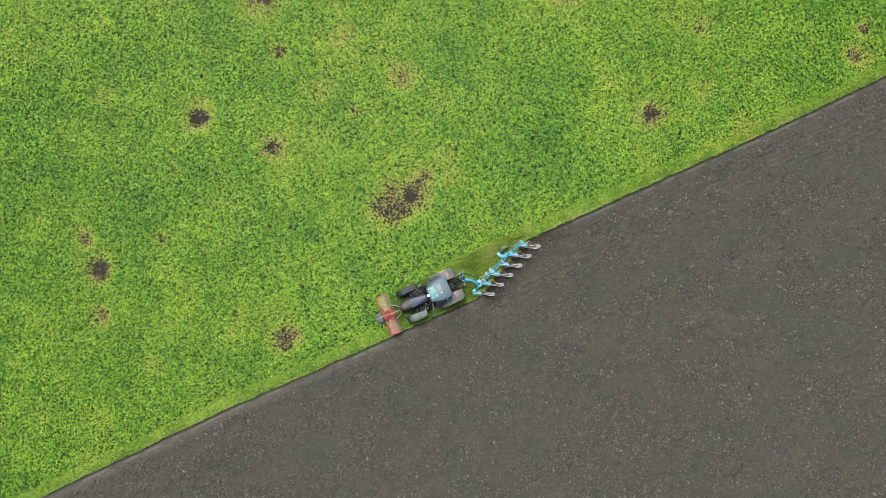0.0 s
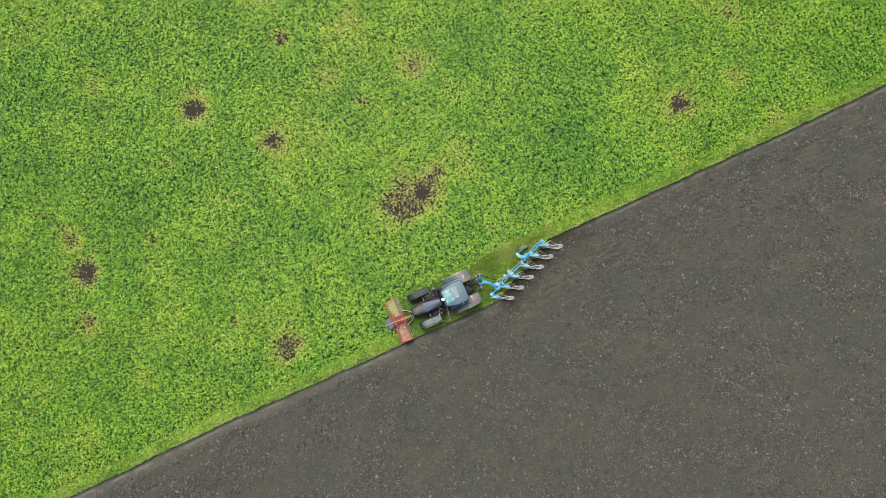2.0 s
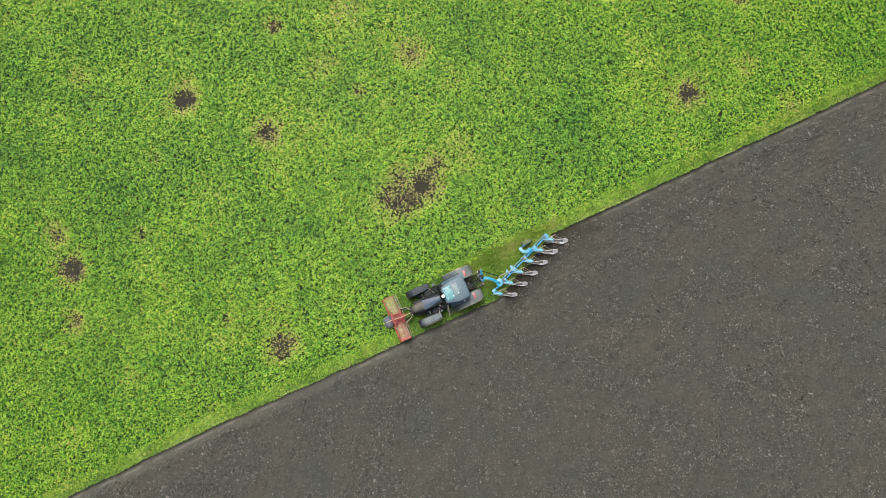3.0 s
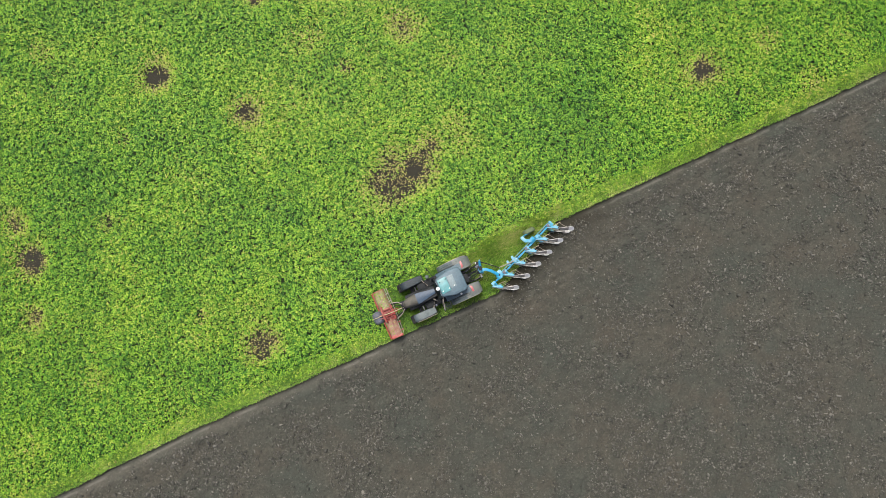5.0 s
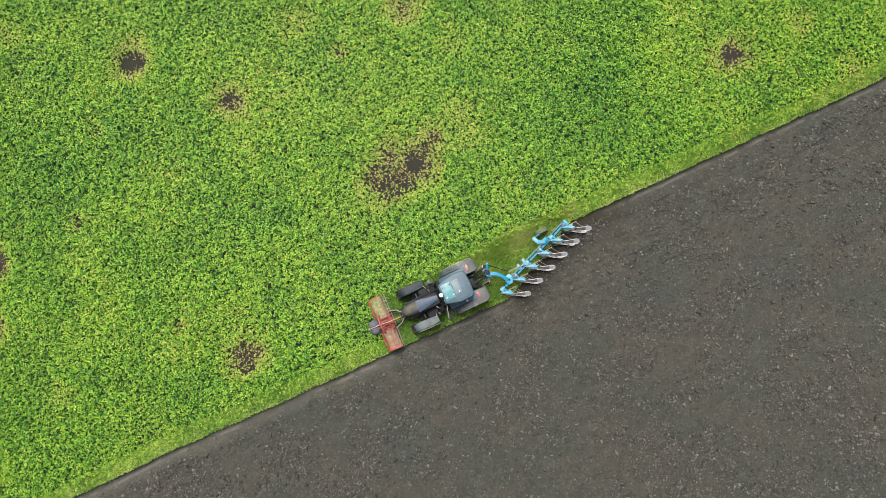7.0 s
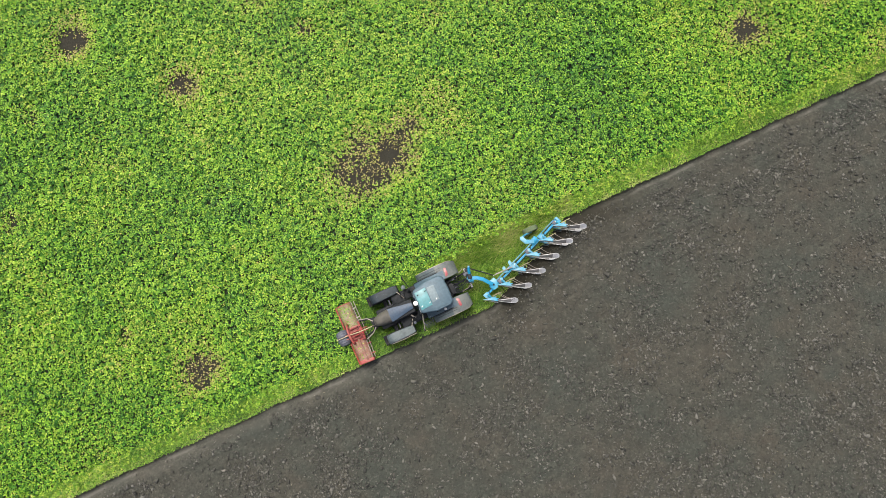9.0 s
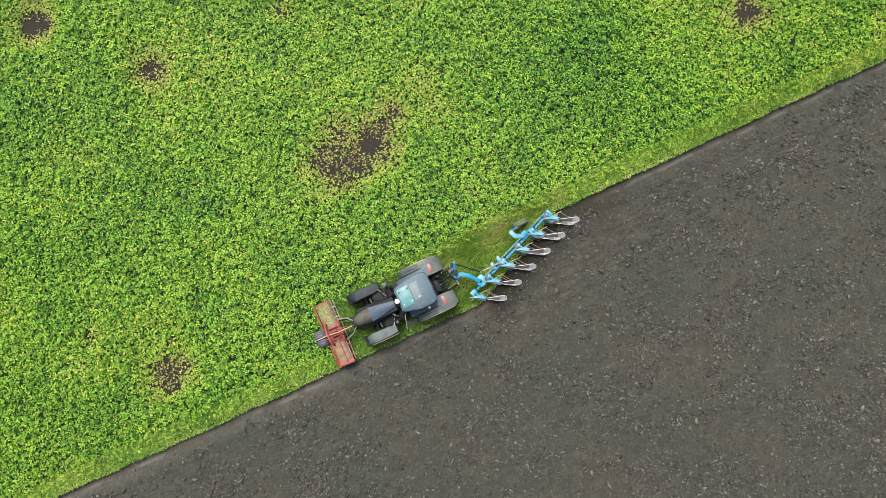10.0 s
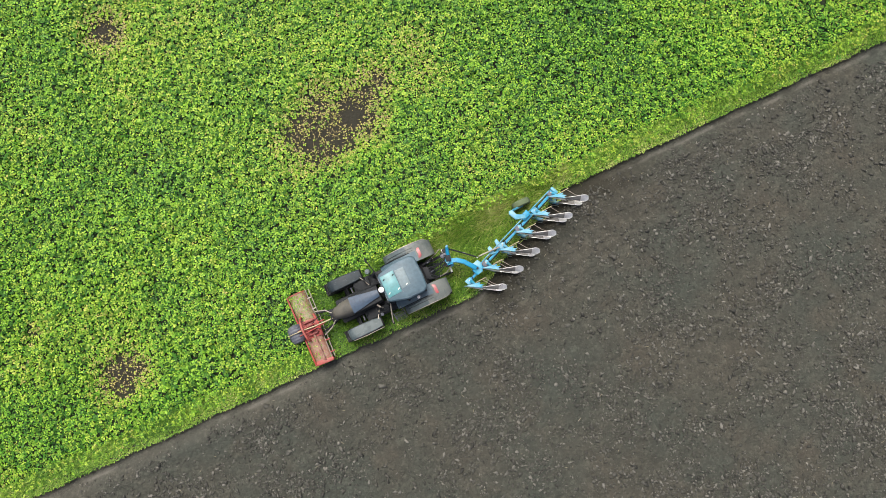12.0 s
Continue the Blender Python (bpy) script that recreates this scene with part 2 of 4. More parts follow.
def ground_height(x, y):
    d = y - furrow_edge(x)
    land = 0.03 * (fractal(x, y, 1.2) - 0.5)
    slices = 0.035 * np.sin(2 * np.pi * (y + 0.1 * fractal(x, y, 2)) / 0.43)
    rough = 0.12 * (fractal(x, y, 0.7, 3) - 0.5) + 0.10 * (value_noise(x, y, 0.24) - 0.5)
    tilled = 0.02 + slices * 0.3 + rough
    sole = -0.2 + 0.03 * (value_noise(x, y, 0.7) - 0.5)
    soil = sole + (tilled - sole) * smooth(0.35, 0.85, d)
    return land + (soil - land) * smooth(0.0, 0.12, d)


# bare spots: x, y, radius of bare soil, radius of the yellow ring, how bare
SPOTS = [(-1.8, -7.6, 0.85, 1.9, 1.0), (-0.9, -7.4, 0.85, 1.5, 0.78), (0.1, -7.35, 1.05, 1.9, 0.66), (0.4, -8.0, 0.85, 1.5, 0.62), (-0.6, -8.5, 0.72, 1.4, 0.6), (-2.7, -8.15, 0.5, 1.2, 0.8), (-3.5, -8.7, 0.42, 1.2, 0.7), (10.9, -20.25, 0.62, 1.5, 1.0),
         (6.6, -15.6, 0.62, 1.3, 0.85), (-21.8, -5.9, 0.75, 1.6, 0.95), (22.5, -12.35, 0.8, 1.6, 0.95), (11.4, -1.6, 0.85, 1.6, 0.92), (23.7, -8.85, 0.45, 0.9, 0.7),
         (-5.1, -16.6, 0.5, 1.5, 0.5), (-6.9, -13.5, 0, 1.3, 0), (2.2, -27.6, 1.2, 2.6, 0.95), (-19.7, -18.2, 0.95, 2.0, 0.9), (3.0, -22.4, 0.45, 0.9, 0.8),
         (-33.5, -12.4, 0.4, 1.4, 0.6), (-40.2, -5.1, 0.45, 0.9, 0.8), (-38.6, -3.5, 0.55, 1.3, 0.8), (22.7, -14.95, 0.45, 1.1, 0.6), (17.35, -12.5, 0.35, 0.9, 0.4),
         (1.2, -18.4, 0, 1.5, 0), (-0.5, -15.6, 0.35, 0.8, 0.45), (14.2, -4.7, 0.3, 0.7, 0.4), (21.5, -3.8, 0, 1.0, 0), (-5.4, -9.4, 0, 1.6, 0),
         (-5.4, -7.8, 0, 1.4, 0), (-26.3, -6.0, 0, 1.0, 0), (-27.8, -2.3, 0, 1.2, 0), (14.3, -17.3, 0.3, 0.8, 0.4), (16.9, -24.8, 0, 1.2, 0),
         (-2.2, -21.4, 0, 1.4, 0), (-28.1, -10.6, 0.35, 1.0, 0.6)]
# lush stands: x, y, half length, half width, vigour
LUSH = [(-12.7, -7.7, 5.0, 4.0, 1.0), (-15.8, -5.7, 3.0, 2.2, 0.6), (10.8, -16.7, 4.5, 2.2, 0.6), (8.5, -9.1, 5.5, 3.0, 0.55), (7.6, -0.6, 3.0, 1.8, 0.6), (-6.2, -11.7, 3.0, 2.0, 0.5), (18.4, -15.6, 4.0, 3.0, 0.4), (-10.6, -15.1, 4.0, 2.5, 0.45), (3.3, -4.4, 3.5, 2, 0.35)]


def bareness(x, y):
    """0 in full crop to 1 on bare soil, and how yellow the plants stand round the spots."""
    bare, yellow = np.zeros_like(x), np.zeros_like(x)
    rag = 0.9 * (fractal(x, y, 0.8) - 0.5)
    for sx, sy, r, ring, strength in SPOTS:
        d = np.hypot(x - sx, y - sy)
        if r:
            bare = np.maximum(bare, strength * (1 - smooth(r * 0.4, r * 1.5, d + rag * r * 0.9)))
        yellow = np.maximum(yellow, (1 - smooth(ring * 0.35, ring * 1.25, d + rag * 0.9)) * (1.0 if r > 0.4 else 0.55))
    return bare, yellow


def vigour(x, y):
    """How much lusher than the rest the crop stands."""
    total = np.zeros_like(x)
    ragged = 1 + 0.9 * (fractal(x, y + 20, 2.4) - 0.5)
    for sx, sy, a, b, amount in LUSH:
        total = np.maximum(total, amount * np.exp(-(((x - sx) / a) ** 2 + ((y - sy) / b) ** 2) * ragged))
    return total


def mesh_from(name, co, faces, sides, mat, smooth_faces=False, attribute=None):
    me = bpy.data.meshes.new(name)
    me.vertices.add(len(co))
    me.vertices.foreach_set("co", np.asarray(co, np.float32).ravel())
    me.loops.add(faces.size)
    me.loops.foreach_set("vertex_index", faces.astype(np.int32).ravel())
    me.polygons.add(len(faces))
    me.polygons.foreach_set("loop_start", np.arange(0, faces.size, sides, dtype=np.int32))
    if smooth_faces:
        me.polygons.foreach_set("use_smooth", np.ones(len(faces), bool))
    if attribute:
        a = me.attributes.new(attribute[0], 'FLOAT', 'POINT')
        a.data.foreach_set("value", np.asarray(attribute[1], np.float32))
    me.update(calc_edges=True)
    for m in (mat if isinstance(mat, list) else [mat]):
        me.materials.append(m)
    return me


def steps(*spans):
    out = []
    for a, b, d in spans:
        out.append(np.arange(a, b - 1e-6, d))
    return np.concatenate(out + [np.array([spans[-1][1]])])


def build_ground():
    gx = np.concatenate([[-1500, -600, -250, -120, -70], steps((-48, -12, 0.24), (-12, 6, 0.11), (6, 40, 0.24)), [60, 110, 250, 600, 1500]])
    gy = np.concatenate([[-1500, -600, -250, -120, -60], steps((-38, -1.6, 0.3), (-1.6, 3.0, 0.07), (3.0, 31, 0.19)), [50, 110, 250, 600, 1500]])
    x, y = np.meshgrid(gx, gy, indexing="ij")
    near = (x > -48.1) & (x < 40.1) & (y > -38.1) & (y < 31.1)
    z = np.where(near, ground_height(np.clip(x, -50, 42), np.clip(y, -40, 33)), np.where(y > furrow_edge(np.clip(x, -50, 42)), -0.02, 0.0))
    d = y - furrow_edge(np.clip(x, -50, 42))
    band = np.exp(-((d - 0.36 - 0.12 * (fractal(x, y * 0, 1.6) - 0.5)) / 0.075) ** 2)
    trodden = 0.16 * smooth(0.02, 0.2, d) * (1 - smooth(0.5, 1.0, d)) * smooth(-4.5, -3.0, x)
    dry = np.where(near, trodden + band * 0.5 * smooth(0.38, 0.6, fractal(x, y * 0 + 5, 0.9)), 0)
    fresh = np.exp(-((d - 0.5) / 0.9) ** 2) * smooth(-14, -10, x) * (1 - smooth(-4.4, -3.4, x)) * 1.0
    # Darker along the foot of the furrow wall
    gutter = np.exp(-((d - 0.12) / 0.12) ** 2) * 0.2
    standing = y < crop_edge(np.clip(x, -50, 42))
    # Darker bare soil, and canopy shade painted on the ground under the crop
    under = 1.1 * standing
    # Where the shade of the gaps is painted on, less in bare spots
    gap_mask = np.where(near & standing, 0.9 * (1 - np.clip(bareness(x, y)[0] * 1.6, 0, 1)), 0)
    damp_and_shade = np.where(near, np.clip(np.maximum(np.maximum(fresh, gutter), under) * (0.6 + 0.8 * fractal(x, y, 0.6)), 0, 0.97), 0)
    n, m = len(gx), len(gy)
    q = (np.arange(n - 1)[:, None] * m + np.arange(m - 1)[None, :]).ravel()
    faces = np.stack([q, q + m, q + m + 1, q + 1], 1)
    me = mesh_from("ground", np.stack([x, y, z], -1).reshape(-1, 3), faces, 4, [SOIL, FAR_CROP], True, ("dry", dry.ravel()))
    a = me.attributes.new("damp_and_shade", 'FLOAT', 'POINT')
    a.data.foreach_set("value", damp_and_shade.ravel().astype(np.float32))
    a = me.attributes.new("gap_shade", 'FLOAT', 'POINT')
    a.data.foreach_set("value", gap_mask.ravel().astype(np.float32))
    cx = np.add.outer((gx[:-1] + gx[1:]) / 2, 0 * gy[:-1])
    cy = np.add.outer(0 * gx[:-1], (gy[:-1] + gy[1:]) / 2)
    far = (((cx < -48) | (cx > 40) | (cy < -38)) & (cy < np.where(cx > 0, 1.1, -0.9)))
    me.polygons.foreach_set("material_index", far.ravel().astype(np.int32))
    ob = new("ground", me)
    ob.matrix_world = TURN
    tagged(ob, "dark brown ploughed soil with a furrow along the standing crop", "ground", kind="structure")


build_ground()

# ---------------------------------------------------------------- crop, cut strip, clods


def in_view(x, y, margin):
    """The stretch of field that the flight overlooks, with a margin."""
    corners = [(24, -36), (-45, -7), (-27, 29), (38, 1)]
    ok = np.ones_like(x, bool)
    for (ax, ay), (bx, by) in zip(corners, corners[1:] + corners[:1]):
        ex, ey = bx - ax, by - ay
        side = (ex * (y - ay) - ey * (x - ax)) / math.hypot(ex, ey)
        ok &= side < margin
    return ok


def leaves(x, y, z, azimuth, length, width, rise, fold):
    """Leaf blades folded along the midrib: four points, two triangles each."""
    c, s = np.cos(azimuth), np.sin(azimuth)
    tx, tz = length * np.cos(rise), length * np.sin(rise)
    w, up = width / 2, fold * width / 2

    def point(a, b, h):
        return np.stack([x + a * c - b * s, y + a * s + b * c, z + h], -1)

    co = np.stack([point(0 * x, 0 * x, 0 * x), point(tx * 0.55, -w, tz * 0.65 + up), point(tx, 0 * x, tz), point(tx * 0.55, w, tz * 0.65 + up)], 1)
    base = np.arange(len(x))[:, None, None] * 4
    tri = np.array([[0, 1, 2], [0, 2, 3]])[None]
    return co.reshape(-1, 3), (base + tri).reshape(-1, 3)


def build_crop():
    step = 0.158
    x, y = (a.ravel() for a in np.meshgrid(np.arange(-46, 39, step), np.arange(-38, 2.0, step)))
    x, y = x + rng.uniform(-0.06, 0.06, len(x)), y + rng.uniform(-0.06, 0.06, len(x))
    straggle = np.where((x > 4.2) | (x < -9.5), rng.exponential(0.19, len(x)), 0)
    keep = in_view(x, y, 0.8) & (y < np.minimum(crop_edge(x) + straggle, furrow_edge(x) - 0.12))
    x, y = x[keep], y[keep]
    bare, yellow = bareness(x, y)
    lush = vigour(x, y)
    keep = rng.random(len(x)) > np.clip(0.015 + bare ** 1.1 * 1.1 + 0.05 * lush, 0, 0.98)
    x, y, bare, yellow, lush = x[keep], y[keep], bare[keep], yellow[keep], lush[keep]
    broad, medium = fractal(x, y, 9.0, 3), fractal(x + 50, y, 2.2, 2)
    tone = 0.50 + 0.18 * (broad - 0.5) + 0.24 * (medium - 0.5) - 0.13 * lush + 0.4 * yellow + rng.normal(0, 0.075, len(x))
    border = smooth(-1.1, 0.0, y - crop_edge(x))
    tone = tone + np.where((x > 4) | (x < -9), 0.05, 0.0) * border
    size = (0.92 + 0.35 * (fractal(x, y + 70, 3.0) - 0.5) + 0.12 * lush) * (1 - 0.35 * yellow) * (1 - 0.45 * bare) * (1 - 0.15 * border)
    size = size * rng.uniform(0.75, 1.2, len(x))
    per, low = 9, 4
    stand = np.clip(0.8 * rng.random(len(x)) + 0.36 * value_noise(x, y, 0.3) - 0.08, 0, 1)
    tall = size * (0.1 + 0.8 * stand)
    # The shorter the plant, the more shade its colour carries
    canopy_shade = np.clip(0.85 - 1.35 * stand + rng.normal(0, 0.12, len(x)), 0, 1)
    px, py, ps, pt, ph, pb, pd = (np.repeat(a, per) for a in (x, y, size, tone, tall, bare, canopy_shade))
    k = np.tile(np.arange(per), len(x))
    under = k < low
    az = k * 2.4 + np.repeat(rng.uniform(0, 6.28, len(x)), per) + rng.normal(0, 0.7, len(px))
    length = np.where(under, 0.16 * np.maximum(ps, 0.8 - 0.6 * pb), 0.1 * ps) * rng.uniform(0.75, 1.25, len(px))
    rise = np.where(under, 0.05, 0.12) + rng.normal(0, 0.28, len(px))
    z = np.where(under, 0.03 + 0.14 * ph * rng.random(len(px)), ph * (1 - 0.3 * rng.random(len(px))))
    r = ps * np.where(under, 0.02, 0.022) * rng.uniform(0.1, 1.4, len(px))
    co, tri = leaves(px + r * np.cos(az), py + r * np.sin(az), z, az, length, length * np.where(under, 0.7, 0.66), rise, rng.uniform(0.1, 0.5, len(px)))
    # Lower leaves drop in tone: older green plus canopy shade put into the colour
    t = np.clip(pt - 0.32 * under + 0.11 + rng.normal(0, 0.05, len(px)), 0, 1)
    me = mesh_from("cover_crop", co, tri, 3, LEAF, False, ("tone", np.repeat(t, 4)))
    a = me.attributes.new("canopy_shade", 'FLOAT', 'POINT')
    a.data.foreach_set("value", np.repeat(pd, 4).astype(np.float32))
    ob = new("cover_crop", me)
    ob.matrix_world = TURN
    tagged(ob, "dense yellow-green leafy cover crop with bare spots", "crop", kind="stuff")


def build_cut_strip():
    n = 400000
    x, y = rng.uniform(-46, 39, n), rng.uniform(-2.1, 2.2, n)
    d = y - furrow_edge(x)
    keep = in_view(x, y, 1) & (y > crop_edge(x) - 0.45) & (d < 0.05)
    x, y, d = x[keep], y[keep], d[keep]
    az = np.where(rng.random(len(x)) < 0.5, rng.uniform(0, 6.28, len(x)), rng.normal(0.4, 0.6, len(x)))
    behind = (x > -9.5) & (x < -1.5) & (d < -0.3)
    swath = behind & (y < -0.6 + 0.5 * (fractal(x, y, 1.5) - 0.5))
    az = np.where(swath & (rng.random(len(x)) < 0.7), rng.normal(0.12, 0.3, len(x)), az)
    long = rng.random(len(x)) < np.where(swath, 0.5, np.where(behind, 0.3, 0.18))
    length = np.where(long, rng.uniform(0.15, 0.5, len(x)) * np.where(behind, 1.5, 1.0), rng.uniform(0.06, 0.16, len(x)))
    length = np.where(d > -0.25, np.minimum(length, 0.1), length)
    width = np.where(long, 0.014, length * rng.uniform(0.25, 0.5, len(x)))
    # Last term darkens leaves below the tractor: trampled green, and shade put into colour
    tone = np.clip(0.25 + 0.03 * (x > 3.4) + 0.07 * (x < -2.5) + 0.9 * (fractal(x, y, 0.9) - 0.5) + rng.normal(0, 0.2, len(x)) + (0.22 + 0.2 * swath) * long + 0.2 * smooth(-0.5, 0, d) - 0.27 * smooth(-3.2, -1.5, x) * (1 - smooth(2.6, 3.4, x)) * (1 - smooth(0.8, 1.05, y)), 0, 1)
    tracks = np.exp(-((np.abs(y) - 0.95) / 0.25) ** 2) * (x < 0.7)
    z = 0.02 + rng.uniform(0.0, 0.09, len(x)) * (1 - 0.6 * tracks)
    co, tri = leaves(x, y, z, az, length, width, rng.normal(0.25, 0.25, len(x)), np.full(len(x), 0.3))
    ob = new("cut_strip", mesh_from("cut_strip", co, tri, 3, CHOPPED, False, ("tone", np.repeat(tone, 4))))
    ob.matrix_world = TURN
    tagged(ob, "pale chopped leaves and stalks lying where the crop is cut", "chopped crop", kind="stuff")


ICO = [(0, 0, 1)] + [(math.cos(k * 1.2566) * 0.894, math.sin(k * 1.2566) * 0.894, 0.447) for k in range(5)] + \
      [(math.cos(k * 1.2566 + 0.628) * 0.894, math.sin(k * 1.2566 + 0.628) * 0.894, -0.447) for k in range(5)] + [(0, 0, -1)]
ICO_TRIS = [(0, 1 + k, 1 + (k + 1) % 5) for k in range(5)] + [(1 + k, 6 + k, 1 + (k + 1) % 5) for k in range(5)] + \
           [(1 + (k + 1) % 5, 6 + k, 6 + (k + 1) % 5) for k in range(5)] + [(11, 6 + (k + 1) % 5, 6 + k) for k in range(5)]


OCTA = [(1, 0, 0), (0, 1, 0), (-1, 0, 0), (0, -1, 0), (0, 0, 1), (0, 0, -1)]
OCTA_TRIS = [(0, 1, 4), (1, 2, 4), (2, 3, 4), (3, 0, 4), (1, 0, 5), (2, 1, 5), (3, 2, 5), (0, 3, 5)]


def clods(n, form, tris, low, spread, most):
    x, y = rng.uniform(-46, 39, n), rng.uniform(-1.5, 30, n)
    d = y - furrow_edge(x)
    clump = 0.65 * fractal(x, y, 1.3, 3) + 0.35 * fractal(x, y + 40, 5.0, 2)
    keep = in_view(x, y, 0.6) & (d > 0.4) & (rng.random(n) < 0.14 + 4.2 * np.clip(clump - 0.44, 0, 1)) & (rng.random(n) < smooth(0.2, 1.3, d) + 0.1)
    x, y = x[keep], y[keep]
    size = np.minimum(low * np.exp(np.abs(rng.normal(0, spread, len(x)))), most)
    form = np.array(form, float)
    jit = form[None] * rng.uniform(0.65, 1.3, (len(x), len(form), 1)) + rng.normal(0, 0.2, (len(x), len(form), 3))
    stretch = np.stack([rng.uniform(1.0, 1.75, len(x)), rng.uniform(0.6, 1.05, len(x)), rng.uniform(0.4, 0.9, len(x))], -1)
    jit = jit * stretch[:, None, :] * size[:, None, None]
    a = rng.uniform(0, 6.28, len(x))
    c, s = np.cos(a)[:, None], np.sin(a)[:, None]
    lean, roll = rng.normal(0, 0.35, len(x))[:, None], rng.normal(0, 0.35, len(x))[:, None]
    jx, jy, jz = jit[..., 0], jit[..., 1], jit[..., 2] + lean * jit[..., 0] + roll * jit[..., 1]
    z = ground_height(x, y)[:, None] + size[:, None] * 0.15
    co = np.stack([x[:, None] + jx * c - jy * s, y[:, None] + jx * s + jy * c, z + jz], -1).reshape(-1, 3)
    tri = (np.arange(len(x))[:, None, None] * len(form) + np.array(tris)[None]).reshape(-1, 3)
    return co, tri


def build_clods():
    small, small_tris = clods(400000, OCTA, OCTA_TRIS, 0.029, 0.5, 0.08)
    large, large_tris = clods(32000, ICO, ICO_TRIS, 0.047, 0.36, 0.105)
    ob = new("soil_clods", mesh_from("soil_clods", np.concatenate([small, large]), np.concatenate([small_tris, large_tris + len(small)]), 3, CLOD))
    ob.matrix_world = TURN
    tagged(ob, "crumbly grey-brown soil clods strewn over the ploughed field", "soil clods", kind="stuff")


def build_straw():
    n = 650
    x, y = rng.uniform(-46, 39, n), rng.uniform(-1.0, 30, n)
    keep = in_view(x, y, 0.5) & (y - furrow_edge(x) > 0.3)
    x, y = x[keep], y[keep]
    z = ground_height(x, y) + 0.05
    co, tri = leaves(x, y, z, rng.uniform(0, 6.28, len(x)), rng.uniform(0.08, 0.28, len(x)), np.full(len(x), 0.022), rng.normal(0.05, 0.15, len(x)), np.full(len(x), 0.4))
    ob = new("straw_bits", mesh_from("straw_bits", co, tri, 3, STRAW))
    ob.matrix_world = TURN
    tagged(ob, "scattered pale plant stalks lying on the ploughed soil", "plant remains", kind="stuff")


def build_litter():
    n = 420000
    x, y = rng.uniform(-46, 30, n), rng.uniform(-32, 0.5, n)
    bare, yellow = bareness(x, y)
    keep = in_view(x, y, 0.5) & (y < crop_edge(x)) & (rng.random(n) < np.clip(bare * 1.3 + 0.22 * yellow, 0, 1) * (1 - 0.85 * smooth(0.8, 0.98, bare)) * smooth(0.25, 0.6, fractal(x, y + 11, 0.5)))
    x, y = x[keep], y[keep]
    stalk = rng.random(len(x)) < 0.15
    length = np.where(stalk, rng.uniform(0.12, 0.4, len(x)), 0.035 + 0.07 * rng.random(len(x)) ** 2)
    width = np.where(stalk, 0.014, length * 0.75)
    tone = np.clip(rng.normal(0.93, 0.09, len(x)), 0.55, 1)
    co, tri = leaves(x, y, rng.uniform(0.03, 0.12, len(x)), rng.uniform(0, 6.28, len(x)), length, width, rng.normal(0.1, 0.25, len(x)), np.full(len(x), 0.4))
    ob = new("wilted_leaves", mesh_from("wilted_leaves", co, tri, 3, LEAF, False, ("tone", np.repeat(tone, 4))))
    ob.matrix_world = TURN
    tagged(ob, "wilted yellow-brown leaves and stalks in the bare spots", "plant remains", kind="stuff")


build_crop()
build_litter()
build_cut_strip()
build_straw()
build_clods()

# ---------------------------------------------------------------- mesh helpers


def thing(name, x, y, label, category):
    ob = new(name)
    ob.matrix_world = TURN @ pose(x, y, 0)
    ob["base"] = (x, y)
    return tagged(ob, label, category)


def part(name, bm, mat, parent, label="", angle=40):
    """Link a bmesh, drawn in the field frame, as one mesh under its thing or part."""
    top = parent
    while top.parent:
        top = top.parent
    bx, by = top["base"]
    bmesh.ops.translate(bm, verts=bm.verts, vec=(-bx, -by, 0))
    bmesh.ops.recalc_face_normals(bm, faces=bm.faces)
    me = bpy.data.meshes.new(name)
    for f in bm.faces:
        f.smooth = True
    bm.to_mesh(me)
    bm.free()
    me.set_sharp_from_angle(angle=radians(angle))
    me.materials.append(mat)
    ob = new(name, me)
    ob.parent = parent
    if label:
        ob["label"] = label
    return ob


def add(bm, other):
    me = bpy.data.meshes.new("join")
    other.to_mesh(me)
    other.free()
    bm.from_mesh(me)
    bpy.data.meshes.remove(me)


def box(centre, size, turn=(0, 0, 0), bevel=0.012, bm=None):
    b = bmesh.new()
    bmesh.ops.create_cube(b, size=1)
    bmesh.ops.scale(b, vec=size, verts=b.verts)
    if bevel:
        bmesh.ops.bevel(b, geom=b.edges[:], offset=min(bevel, min(size) * 0.45), segments=2, affect='EDGES', profile=0.5)
    bmesh.ops.transform(b, matrix=pose(*centre, *turn), verts=b.verts)
    if bm is None:
        return b
    add(bm, b)
    return bm


def tube(points, r, sides=8, bm=None):
    """A round bar along a line of points."""
    b = bm or bmesh.new()
    pts = [Vector(p) for p in points]
    rings = []
    for k, p in enumerate(pts):
        d = (pts[min(k + 1, len(pts) - 1)] - pts[max(k - 1, 0)]).normalized()
        side = d.cross(Vector((0, 0, 1)) if abs(d.z) < 0.9 else Vector((1, 0, 0))).normalized()
        up = side.cross(d)
        rr = r[k] if isinstance(r, (list, tuple)) else r
        rings.append([b.verts.new(p + (side * math.cos(a) + up * math.sin(a)) * rr) for a in (2 * math.pi * j / sides for j in range(sides))])
    for r0, r1 in zip(rings, rings[1:]):
        for j in range(sides):
            b.faces.new((r0[j], r0[(j + 1) % sides], r1[(j + 1) % sides], r1[j]))
    b.faces.new(rings[0][::-1])
    b.faces.new(rings[-1])
    return b


